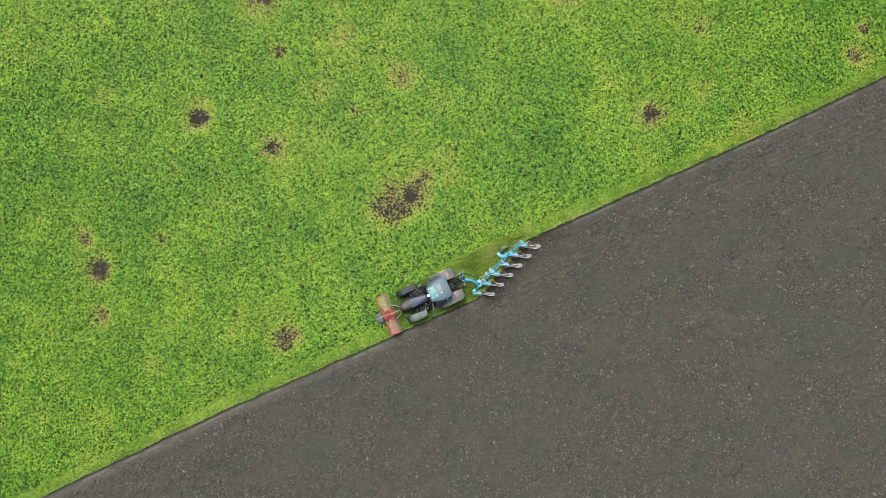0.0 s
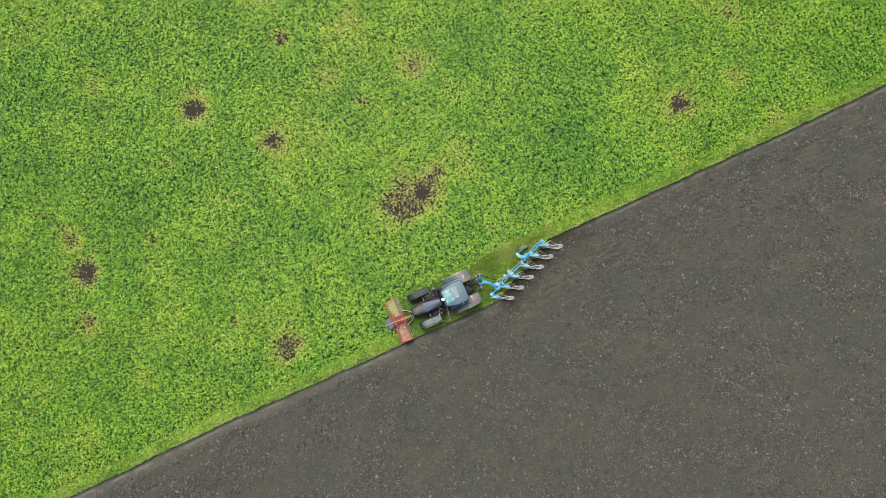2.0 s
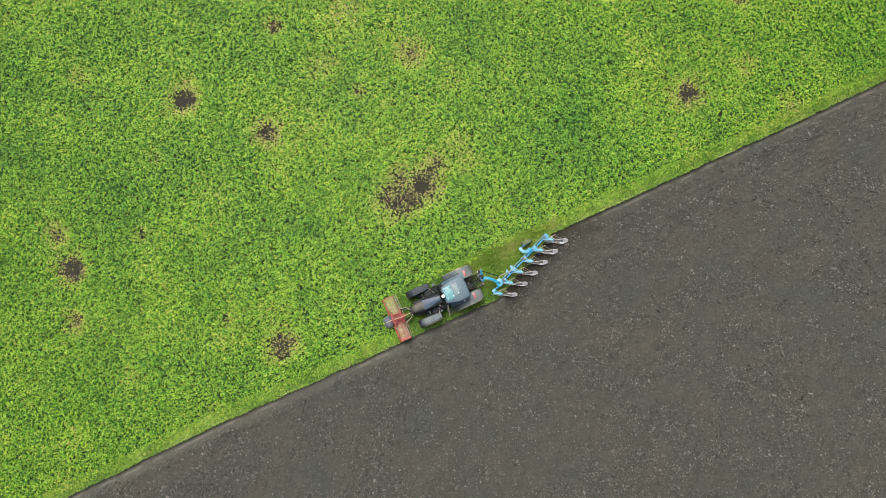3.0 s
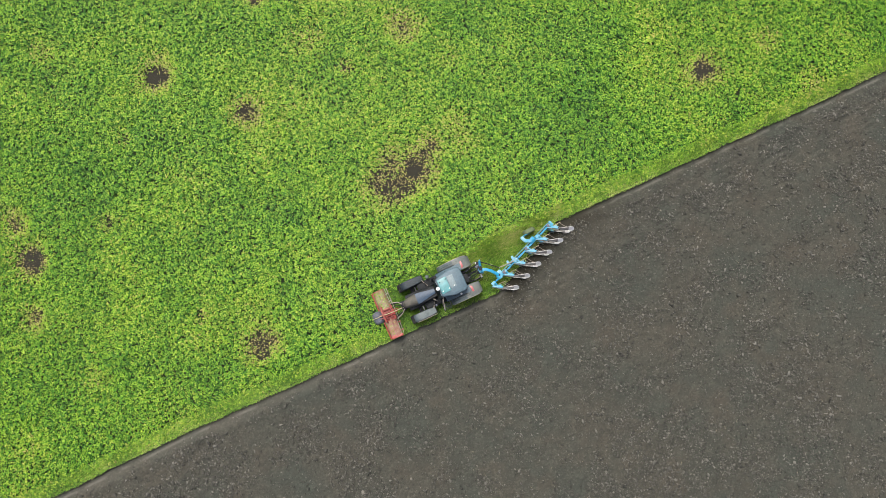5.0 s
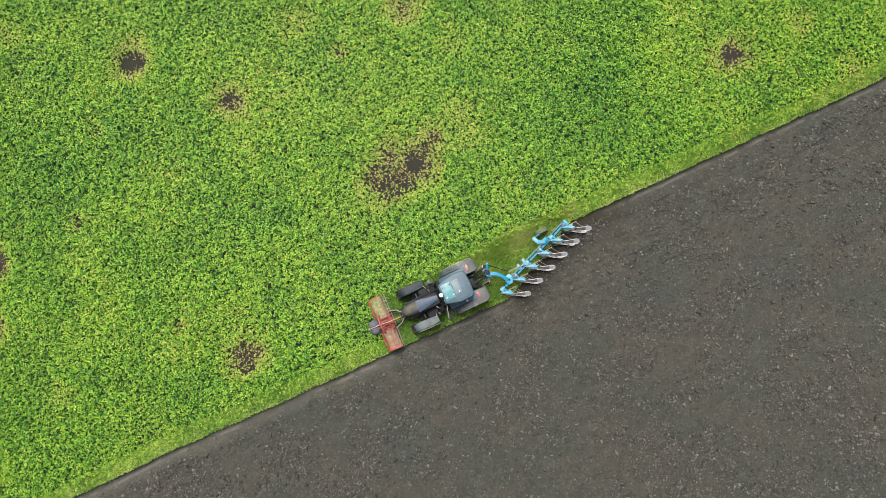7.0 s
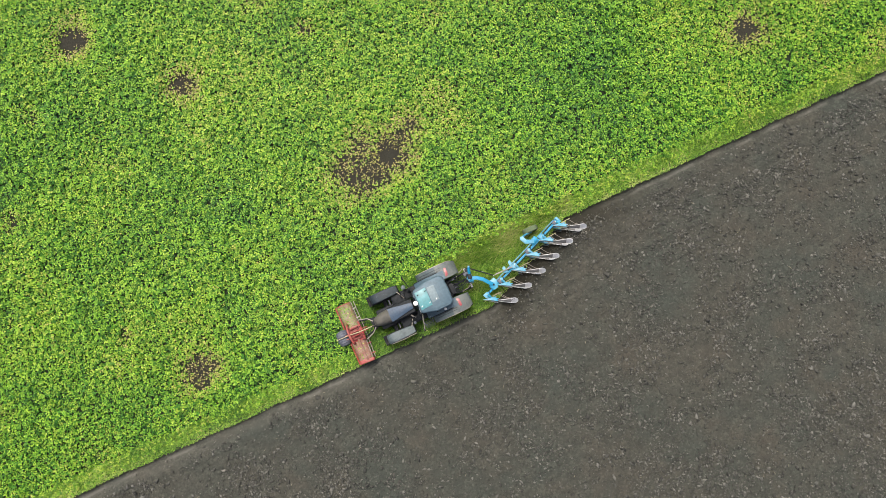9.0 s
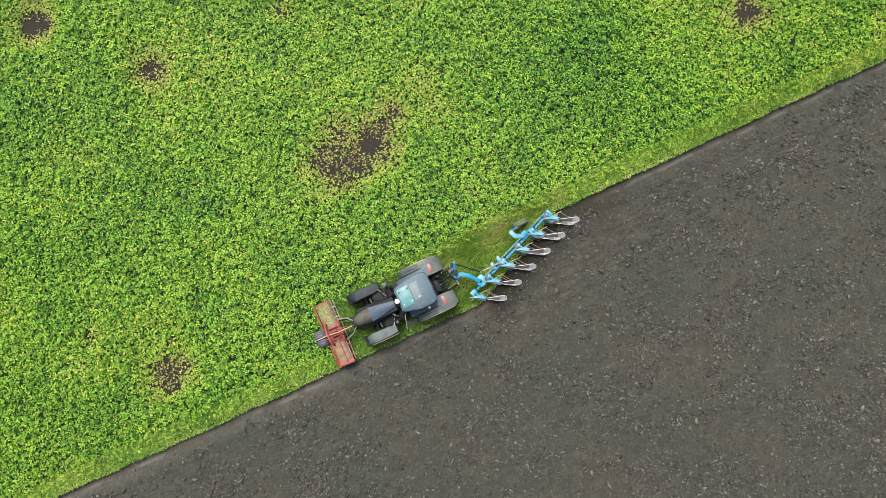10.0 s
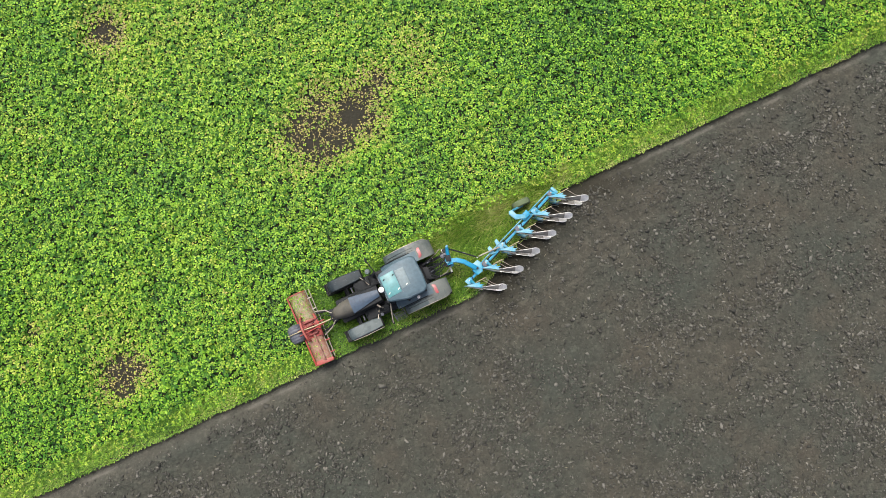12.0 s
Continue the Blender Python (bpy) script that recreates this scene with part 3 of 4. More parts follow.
def loft(rings, bm=None, caps=True, closed=True):
    """A skin over rings of equally many points."""
    b = bm or bmesh.new()
    vs = [[b.verts.new(p) for p in ring] for ring in rings]
    n = len(vs[0])
    for r0, r1 in zip(vs, vs[1:]):
        for j in range(n if closed else n - 1):
            b.faces.new((r0[j], r0[(j + 1) % n], r1[(j + 1) % n], r1[j]))
    if caps:
        b.faces.new(vs[0][::-1])
        b.faces.new(vs[-1])
    return b


def slab(outline, z0, z1, bevel=0.02, bm=None):
    """An outline in plan, given a thickness and rounded edges."""
    b = loft([[(x, y, z0) for x, y in outline], [(x, y, z1) for x, y in outline]])
    if bevel:
        bmesh.ops.bevel(b, geom=b.edges[:], offset=bevel, segments=2, affect='EDGES', profile=0.5)
    if bm is None:
        return b
    add(bm, b)
    return bm


def bent_plate(line, y0, y1, thick, bm=None):
    """A sheet bent along a line of (x, z), as wide as y0 to y1."""
    b = bm or bmesh.new()
    n = len(line)
    rings = []
    for k, (x, z) in enumerate(line):
        dx, dz = line[min(k + 1, n - 1)][0] - line[max(k - 1, 0)][0], line[min(k + 1, n - 1)][1] - line[max(k - 1, 0)][1]
        ln = math.hypot(dx, dz)
        nx, nz = -dz / ln * thick, dx / ln * thick
        rings.append([(x, y0, z), (x, y1, z), (x - nx, y1, z - nz), (x - nx, y0, z - nz)])
    return loft(rings, b)


def lathe(centre, profile, segments=36, bm=None):
    """A profile of (radius, y) turned about the y axis."""
    b = bm or bmesh.new()
    cx, cy, cz = centre
    rings = []
    for k in range(segments):
        a = 2 * math.pi * k / segments
        rings.append([b.verts.new((cx + r * math.cos(a), cy + y, cz + r * math.sin(a))) for r, y in profile])
    m = len(profile)
    for k in range(segments):
        r0, r1 = rings[k], rings[(k + 1) % segments]
        for j in range(m):
            b.faces.new((r0[j], r0[(j + 1) % m], r1[(j + 1) % m], r1[j]))
    return b


def wheel(parent, x, y, radius, width, rim_radius, lugs, mat=None):
    """hub > tyre with lugs, rim"""
    z = radius - 0.04
    side = 1 if y > 0 else -1
    hub = part("wheel", tube([(x, y - width * 0.2, z), (x, y + width * 0.35 * side, z)], 0.16, 16), IRON, parent)
    w = width / 2
    prof = [(rim_radius, -w * 0.85), (rim_radius + (radius - rim_radius) * 0.5, -w), (radius - 0.09, -w * 0.95), (radius - 0.045, -w * 0.7), (radius - 0.035, 0),
            (radius - 0.045, w * 0.7), (radius - 0.09, w * 0.95), (rim_radius + (radius - rim_radius) * 0.5, w), (rim_radius, w * 0.85)]
    b = lathe((x, y, z), prof)
    for k in range(lugs):
        for sgn in (-1, 1):
            a = 2 * math.pi * (k + (0.5 if sgn > 0 else 0)) / lugs
            m = pose(x, y, z) @ Matrix.Rotation(-a, 4, 'Y') @ pose(radius - 0.035, sgn * w * 0.48, 0, sgn * 38, 0, 0)
            c = bmesh.new()
            bmesh.ops.create_cube(c, size=1)
            bmesh.ops.scale(c, vec=(0.07, w * 1.1, 0.05), verts=c.verts)
            bmesh.ops.transform(c, matrix=m, verts=c.verts)
            add(b, c)
    part("tyre", b, mat or RUBBER, hub)
    rp = [(rim_radius * 0.3, -0.02), (rim_radius * 0.3, 0.02), (rim_radius * 0.8, 0.1 * side + 0.02), (rim_radius, w * 0.8), (rim_radius + 0.02, w * 0.86),
          (rim_radius + 0.02, -w * 0.86), (rim_radius, -w * 0.8), (rim_radius * 0.8, 0.1 * side - 0.02)]
    part("rim", lathe((x, y, z), rp, 28), RIM, hub)
    return hub


def arc(cx, cz, r, a0, a1, n):
    return [(cx + r * math.cos(radians(a0 + (a1 - a0) * k / n)), cz + r * math.sin(radians(a0 + (a1 - a0) * k / n))) for k in range(n + 1)]


# ---------------------------------------------------------------- tractor


def build_tractor():
    t = thing("tractor", 0, 0, "dark grey tractor, dusty cab roof with teal window", "tractor")
    # running gear
    b = box((0.1, 0, 0.85), (3.4, 0.5, 0.5), bevel=0.05)
    box((-1.5, 0, 0.95), (0.8, 0.9, 0.6), bevel=0.08, bm=b)
    part("chassis", b, IRON, t)
    part("front_axle", tube([(1.5, -0.8, 0.68), (1.5, -0.3, 0.62), (1.5, 0.3, 0.62), (1.5, 0.8, 0.68)], 0.1, 10), IRON, t)
    part("rear_axle", tube([(-1.5, -0.9, 0.91), (-1.5, 0.9, 0.91)], 0.14, 12), IRON, t)
    for s in (-1, 1):
        wheel(t, -1.5, 0.94 * s, 0.95, 0.60, 0.5, 18)
        wheel(t, 1.52, 1.05 * s, 0.76, 0.5, 0.38, 16)
    # hood: painted centre panel, black flanks, dusty nose
    rings = []
    for x, half, top, low in ((0.24, 0.14, 2.13, 1.0), (0.7, 0.215, 2.10, 0.98), (1.1, 0.285, 2.05, 0.95), (1.44, 0.335, 2.0, 0.92)):
        rings.append([(x, -half, top - 0.02), (x, -half * 0.5, top + 0.012), (x, 0, top + 0.025), (x, half * 0.5, top + 0.012), (x, half, top - 0.02),
                      (x, half, top - 0.06), (x, -half, top - 0.06)])
    part("hood", loft(rings), HOOD, t, "blue-grey painted hood panel")
    rings = []
    for x, half, top in ((0.22, 0.36, 2.06), (0.7, 0.38, 2.03), (1.1, 0.4, 1.98), (1.45, 0.4, 1.92)):
        rings.append([(x, -half, 1.05), (x, -half, top - 0.22), (x, -half * 0.85, top - 0.04), (x, half * 0.85, top - 0.04), (x, half, top - 0.22), (x, half, 1.05)])
    part("side_panel", loft(rings), BODY, t)
    rings = []
    for x, half, top, low in ((1.43, 0.36, 1.97, 1.0), (1.7, 0.35, 1.92, 0.95), (1.95, 0.32, 1.83, 0.92), (2.15, 0.26, 1.68, 0.9), (2.28, 0.19, 1.45, 0.9), (2.34, 0.12, 1.2, 0.9)):
        rings.append([(x, half * math.copysign(abs(math.cos(a)) ** 0.7, math.cos(a)), low + (top - low) * max(0, math.sin(a)) ** 0.6) for a in (math.pi * k / 12 for k in range(13))])
    part("nose", loft(rings), NOSE, t, "dusty rounded nose of the hood")
    for s in (-1, 1):
        part("headlight", box((2.2, 0.16 * s, 1.12), (0.08, 0.14, 0.1), (0, 0, 12 * s), 0.03), LAMP_CLEAR, t)
    part("front_hitch", box((2.35, 0, 0.75), (0.3, 0.55, 0.4), bevel=0.05), IRON, t)
    # Black carrier and filler boxes, widened to stand in for shade beside the hood
    part("axle_carrier", box((1.45, 0, 0.95), (1.25, 1.0, 0.36), bevel=0.08), BODY, t)
    for s in (-1, 1):
        part("steering_ram", tube([(1.28, 0.2 * s, 0.72), (1.28, 0.75 * s, 0.76)], 0.035), STEEL, t)
        part("shade_filler", box((0.78, 0.6 * s, 1.08), (0.7, 0.46, 0.45), (0, 0, 6 * s), 0.06), BODY, t)
        part("brake_line", tube([(0.9, 0.42 * s, 1.5), (1.1, 0.62 * s, 1.35), (1.3, 0.8 * s, 1.1)], 0.014, 6), BODY, t)
        part("guard_stay", tube([(0.5, 0.5 * s, 1.3), (0.62, 0.75 * s, 1.42), (0.72, 0.92 * s, 1.44)], 0.02, 6), TUBE, t)
    part("coolant_pipe", tube([(0.5, 0.4, 1.85), (0.42, 0.52, 1.8), (0.36, 0.58, 1.55), (0.36, 0.6, 1.2)], 0.035, 8), TUBE, t)
    part("filter_bowl", tube([(0.5, 0.82, 1.2), (0.5, 0.82, 1.42), (0.5, 0.82, 1.45)], [0.07, 0.075, 0.03], 12), COVER, t)
    # front mudguards
    for s in (-1, 1):
        y0, y1 = sorted((0.82 * s, 1.29 * s))
        line = [(0.64, 1.42), (0.95, 1.5), (1.35, 1.55), (1.75, 1.53), (1.98, 1.46), (2.06, 1.34)]
        rings = []
        for k, (x, z) in enumerate(line):
            pull = (0.05, 0.012, 0, 0, 0.015, 0.06)[k]
            a, c = y0 + pull, y1 - pull
            rings.append([(x, a, z - 0.05), (x, a + 0.03, z), (x, (a + c) / 2, z + 0.02), (x, c - 0.03, z), (x, c, z - 0.05), (x, c - 0.03, z - 0.035), (x, (a + c) / 2, z - 0.012), (x, a + 0.03, z - 0.035)])
        g = part("front_mudguard", loft(rings), FENDER if s > 0 else MUDGUARD, t, "grey dusty front mudguard" if s > 0 else "black front mudguard with dried mud")
        if s > 0:
            part("guard_rod", tube([(0.62, 1.31 * s, 1.4), (1.35, 1.33 * s, 1.5), (1.95, 1.31 * s, 1.42)], 0.012, 6), TUBE, g, "thin pale rod along the guard")
        part("mud_flap", box((0.62, 1.05 * s, 1.3), (0.02, 0.4, 0.2), (0, 12, 0), 0.006), RUBBER, g)
        part("bracket", tube([(1.4, 0.4 * s, 1.0), (1.4, 0.75 * s, 1.3), (1.4, 0.95 * s, 1.52)], 0.03), IRON, g)
    # rear mudguards: broad, rounded behind
    for s in (-1, 1):
        line = [(-0.42, 1.0), (-0.47, 1.3), (-0.6, 1.55)] + arc(-1.5, 0.94, 1.06, 46, 156, 14)
        rings = []
        for x, z in line:
            back = smooth(-1.95, -2.46, x)
            front = smooth(-0.7, -0.42, x)
            ya, yb = 0.5 + 0.03 * back + 0.25 * front, 1.25 - 0.09 * back ** 3
            rings.append([(x, s * ya, z), (x, s * (ya * 0.7 + yb * 0.3), z + 0.025), (x, s * (ya * 0.2 + yb * 0.8), z + 0.02), (x, s * yb, z - 0.03),
                          (x, s * yb, z - 0.075), (x, s * ya, z - 0.05)])
        g = part("rear_mudguard", loft(rings[:9]), FENDER, t, "dusty dark grey rear mudguard", 30)
        part("rear_panel", loft(rings[8:]), PALE_FENDER, g, "pale dusty rounded rear panel", 30)
        b = loft([[(x, s * (1.25 - 0.09 * smooth(-1.95, -2.46, x) ** 3), z - 0.05), (x, s * (1.275 - 0.09 * smooth(-1.95, -2.46, x) ** 3), z - 0.05),
                   (x, s * (1.275 - 0.09 * smooth(-1.95, -2.46, x) ** 3), z - 0.1), (x, s * (1.25 - 0.09 * smooth(-1.95, -2.46, x) ** 3), z - 0.1)] for x, z in line[1:-2]])
        part("guard_lip", b, TUBE, g, "pale edge of the mudguard")
        for y in (0.98, 1.08):
            b = loft([[(x + 0.01, s * (y - 0.014), z + 0.005), (x + 0.012, s * y, z + 0.036), (x + 0.01, s * (y + 0.014), z + 0.005)] for x, z in line[2:11]])
            part("rib", b, MUDGUARD, g)
        pts = [(-1.70, 0.63), (-1.74, 0.80), (-1.86, 1.0), (-1.95, 0.99), (-1.93, 0.82), (-1.95, 0.66), (-1.84, 0.58)]
        part("tail_lamp", slab([(x, y * s) for x, y in pts], 1.93, 1.972, 0.012), LAMP_RED, g, "red tail lamp")
        b = bent_plate([(-0.2, 1.5), (-0.4, 1.72), (-0.85, 1.98), (-1.5, 2.07), (-1.75, 2.03)], *sorted((0.5 * s, 0.92 * s)), -0.03)
        part("inner_guard", b, ROOF, g)
        part("guard_edge", tube([(-0.2, 0.92 * s, 1.52), (-0.4, 0.93 * s, 1.74), (-0.85, 0.93 * s, 2.0), (-1.5, 0.93 * s, 2.08)], 0.016, 6), BODY, g)
    # cab
    frame_pts = [(-0.02, 0.52), (-0.75, 0.74), (-1.5, 0.68)]
    for s in (-1, 1):
        for x, y in frame_pts:
            part("cab_pillar", tube([(x + (0.12 if x > -0.1 else 0), y * s * 1.08, 1.15), (x, y * s, 2.8)], 0.045, 8), BODY, t)
        part("side_window", loft([[(0.08, 0.555 * s, 1.3), (-0.7, 0.775 * s, 1.3), (-0.72, 0.745 * s, 2.74), (-0.02, 0.53 * s, 2.74)],
                                  [(0.08, 0.545 * s, 1.3), (-0.7, 0.765 * s, 1.3), (-0.72, 0.735 * s, 2.74), (-0.02, 0.52 * s, 2.74)]]), GLASS, t)
        part("quarter_window", loft([[(-0.8, 0.77 * s, 1.9), (-1.46, 0.71 * s, 1.9), (-1.46, 0.68 * s, 2.74), (-0.8, 0.745 * s, 2.74)],
                                     [(-0.8, 0.76 * s, 1.9), (-1.46, 0.7 * s, 1.9), (-1.46, 0.67 * s, 2.74), (-0.8, 0.735 * s, 2.74)]]), GLASS, t)
    part("windscreen", loft([[(0.12, -0.52, 1.6), (0.12, 0.52, 1.6), (0.0, 0.5, 2.74), (0.0, -0.5, 2.74)], [(0.11, -0.52, 1.6), (0.11, 0.52, 1.6), (-0.01, 0.5, 2.74), (-0.01, -0.5, 2.74)]]), GLASS, t)
    part("rear_window", loft([[(-1.56, -0.6, 1.5), (-1.56, 0.6, 1.5), (-1.52, 0.6, 2.74), (-1.52, -0.6, 2.74)], [(-1.55, -0.6, 1.5), (-1.55, 0.6, 1.5), (-1.51, 0.6, 2.74), (-1.51, -0.6, 2.74)]]), GLASS, t)
    part("cab_floor", slab([(0.15, -0.55), (0.15, 0.55), (-0.7, 0.75), (-1.55, 0.7), (-1.55, -0.7), (-0.7, -0.75)], 1.1, 1.2, 0.01), BODY, t)
    b = box((-0.95, 0, 1.6), (0.5, 0.5, 0.14), bevel=0.05)
    box((-1.2, 0, 1.95), (0.12, 0.48, 0.62), (0, -8, 0), 0.05, b)
    part("seat", b, BODY, t)
    part("steering_wheel", tube([(-0.42 + 0.17 * math.cos(a), 0.19 * math.sin(a), 1.98 + 0.07 * math.cos(a)) for a in (2 * math.pi * k / 20 for k in range(21))], 0.016, 6), BODY, t)
    part("dashboard", box((-0.18, 0, 1.65), (0.3, 0.5, 0.5), (0, 15, 0), 0.06), BODY, t)
    # roof: narrow in front, broad behind
    out = [(-0.02, -0.5), (-0.02, 0.5), (-0.1, 0.57), (-0.8, 0.76), (-1.45, 0.74), (-1.62, 0.62), (-1.66, 0), (-1.62, -0.64), (-1.45, -0.76), (-0.8, -0.78), (-0.1, -0.59)]
    mid = [((x + 0.8) * 0.97 - 0.8, y * 0.97) for x, y in out]
    top = [((x + 0.8) * 0.91 - 0.8, y * 0.89) for x, y in out]
    b = loft([[(x, y, 2.72) for x, y in mid], [(x, y, 2.77) for x, y in out], [(x, y, 2.86) for x, y in out], [(x, y, 2.92) for x, y in mid], [(x, y, 2.96) for x, y in top]])
    bmesh.ops.bevel(b, geom=[e for e in b.edges if abs(e.verts[0].co.z - e.verts[1].co.z) < 0.001], offset=0.015, segments=2, affect='EDGES')
    roof = part("cab_roof", b, ROOF, t, "grey cab roof with light dust", 35)
    part("roof_window", slab([(-0.1, -0.46), (-0.1, 0.42), (-0.67, 0.38), (-0.67, -0.5)], 2.94, 2.985, 0.015), TEAL, roof, "teal tinted roof window")
    part("roof_hatch", slab([(-0.70, -0.46), (-0.70, 0.3), (-1.08, 0.26), (-1.08, -0.46)], 2.94, 2.98, 0.012), PANEL, roof, "paler grey roof hatch")
    # Latches on one side are white, a glint put into their colour
    for x, y in ((-0.2, -0.3), (-0.2, 0.26), (-0.6, -0.34), (-0.6, 0.24), (-0.95, 0.2)):
        part("latch", box((x, y, 3.01), (0.09, 0.035, 0.03), (0, 0, 30), 0.01), WHITE if y > 0 else BODY, roof)
    for s in (-1, 1):
        part("roof_rib", tube([(-0.25, 0.55 * s, 2.93), (-0.85, 0.7 * s, 2.95), (-1.4, 0.66 * s, 2.94)], 0.014, 6), ROOF, roof)
        part("work_lamp", box((-1.6, 0.46 * s, 2.74), (0.08, 0.18, 0.1), bevel=0.02), LAMP_CLEAR, roof)
        part("front_lamp", box((-0.03, 0.36 * s, 2.75), (0.06, 0.2, 0.09), bevel=0.02), LAMP_CLEAR, roof)
    b = bmesh.new()
    bmesh.ops.create_uvsphere(b, u_segments=20, v_segments=10, radius=0.115)
    bmesh.ops.scale(b, vec=(1, 1, 0.55), verts=b.verts)
    bmesh.ops.translate(b, vec=(0.03, 0, 3.0), verts=b.verts)
    part("receiver_dome", b, WHITE, t, "white round receiver on the cab front")
    part("receiver_bracket", box((-0.02, 0, 2.93), (0.2, 0.16, 0.06), bevel=0.015), BODY, t)
    b = tube([(-1.14, 0.82, 2.0), (-1.14, 0.82, 2.25)], 0.03)
    tube([(-1.14, 0.82, 2.25), (-1.14, 0.82, 2.33), (-1.14, 0.82, 2.36)], [0.065, 0.065, 0.03], 14, b)
    part("beacon", b, WHITE, t, "pale round beacon")
    # mirrors on long arms
    for s, out_y in ((1, 1.32), (-1, 1.38)):
        m = part("mirror_arm", tube([(-0.05, 0.58 * s, 2.45), (0.05, 0.9 * s, 2.5), (0.16, out_y * s, 2.48)], 0.018), TUBE if s > 0 else IRON, t)
        part("mirror", box((0.17, (out_y - 0.02) * s, 2.25), (0.06, 0.18, 0.36), (0, 0, 10 * s), 0.025), BODY, m)
    # exhaust, air cleaner, tank and steps
    b = tube([(0.12, -0.66, 1.1), (0.12, -0.66, 2.5), (0.09, -0.69, 2.72), (0.0, -0.75, 2.82)], [0.07, 0.07, 0.06, 0.055], 14)
    part("exhaust_pipe", b, IRON, t)
    part("air_cleaner", tube([(0.32, -0.98, 1.35), (0.32, -0.98, 1.68), (0.32, -0.98, 1.78), (0.32, -0.98, 1.8)], [0.11, 0.115, 0.1, 0.04], 16), FENDER, t)
    # Black tank and battery box, enlarged to stand in for shade below
    part("fuel_tank", box((0.28, 0.6, 0.85), (1.2, 0.5, 0.5), bevel=0.08), BODY, t)
    part("battery_box", box((0.25, -0.64, 0.9), (1.15, 0.5, 0.5), bevel=0.06), BODY, t)
    for k, (z, y) in enumerate(((0.45, 1.24), (0.75, 1.16), (1.05, 1.08))):
        b = box((-0.33, y, z), (0.02, 0.22, 0.04), bevel=0.004)
        box((0.09, y, z), (0.02, 0.22, 0.04), bevel=0.004, bm=b)
        for j in range(2):
            box((-0.12, y - 0.07 + 0.14 * j, z), (0.42, 0.022, 0.025), bevel=0.004, bm=b)
        part("step", b, COVER, t, "grey slatted cab step")
    part("step_rail", tube([(0.12, 1.1, 0.4), (0.12, 0.98, 0.95), (0.1, 0.8, 1.5), (0.02, 0.66, 1.9)], 0.018), TUBE, t)
    part("hand_rail", tube([(-0.36, 1.14, 0.4), (-0.36, 1.0, 1.0), (-0.3, 0.86, 1.7)], 0.018), TUBE, t)
    for k in range(4):
        y = 0.45 + 0.07 * k
        part("hose", tube([(0.55, y, 1.35), (0.35, y + 0.1, 1.55 - 0.05 * k), (0.15, y + 0.05, 1.5), (0.02, y - 0.04, 1.3)], 0.02, 6), BODY, t)
    for s in (-1, 1):
        part("indicator_arm", tube([(0.62, 0.5 * s, 1.5), (0.6, 0.72 * s, 1.58), (0.55, 0.8 * s, 1.62)], 0.025, 6), IRON, t)
    # rear linkage
    for s in (-1, 1):
        part("lower_link", tube([(-1.75, 0.32 * s, 0.62), (-2.3, 0.38 * s, 0.6), (-2.85, 0.42 * s, 0.62)], 0.045), IRON, t)
        part("lift_arm", tube([(-1.8, 0.3 * s, 1.45), (-2.2, 0.4 * s, 1.4), (-2.3, 0.4 * s, 1.2)], 0.05), IRON, t)
        part("lift_rod", tube([(-2.28, 0.4 * s, 1.35), (-2.3, 0.38 * s, 0.62)], 0.03), TUBE, t)
    part("top_link", tube([(-1.8, 0, 1.2), (-2.3, -0.05, 1.28), (-2.78, -0.1, 1.35)], 0.04), IRON, t)
    b = box((-1.85, 0.05, 1.3), (0.22, 0.5, 0.34), bevel=0.03)
    for k in range(4):
        box((-1.98, -0.1 + 0.1 * k, 1.42), (0.1, 0.06, 0.1), bevel=0.015, bm=b)
    part("valve_block", b, IRON, t)
    for k in range(6):
        y = -0.18 + 0.09 * k
        part("hydraulic_hose", tube([(-1.98, y, 1.42), (-2.2, y + 0.12 * math.sin(k * 2.1), 1.62), (-2.48, y * 0.6 + 0.1 * math.cos(k * 1.7), 1.5), (-2.75, -0.15 + 0.03 * k, 1.35)], 0.016, 6), BODY, t)
    for k in range(4):
        y = -0.3 + 0.2 * k
        part("coupler", tube([(-2.0, y, 1.5), (-2.12, y, 1.54)], 0.03, 8), IRON if k % 2 else COVER, t)
        part("loop_hose", tube([(-2.02, y, 1.5), (-2.25, y + 0.06, 1.72), (-2.45, 0.5 * y - 0.12, 1.66), (-2.62, 0.3 * y - 0.2, 1.5), (-2.74, -0.26 + 0.04 * k, 1.46)], 0.014, 6), BODY, t)
    part("pickup_hook", box((-2.0, 0.05, 0.7), (0.4, 0.2, 0.16), bevel=0.03), IRON, t)
    part("link_bar", tube([(-2.0, -0.42, 1.1), (-2.45, -0.5, 1.35), (-2.7, -0.62, 1.45)], 0.02), TUBE, t)
    part("stay_bar", tube([(-2.05, 0.42, 1.05), (-2.6, 0.36, 1.1), (-2.85, 0.2, 1.2)], 0.02), TUBE, t)


build_tractor()

# ---------------------------------------------------------------- front mulcher


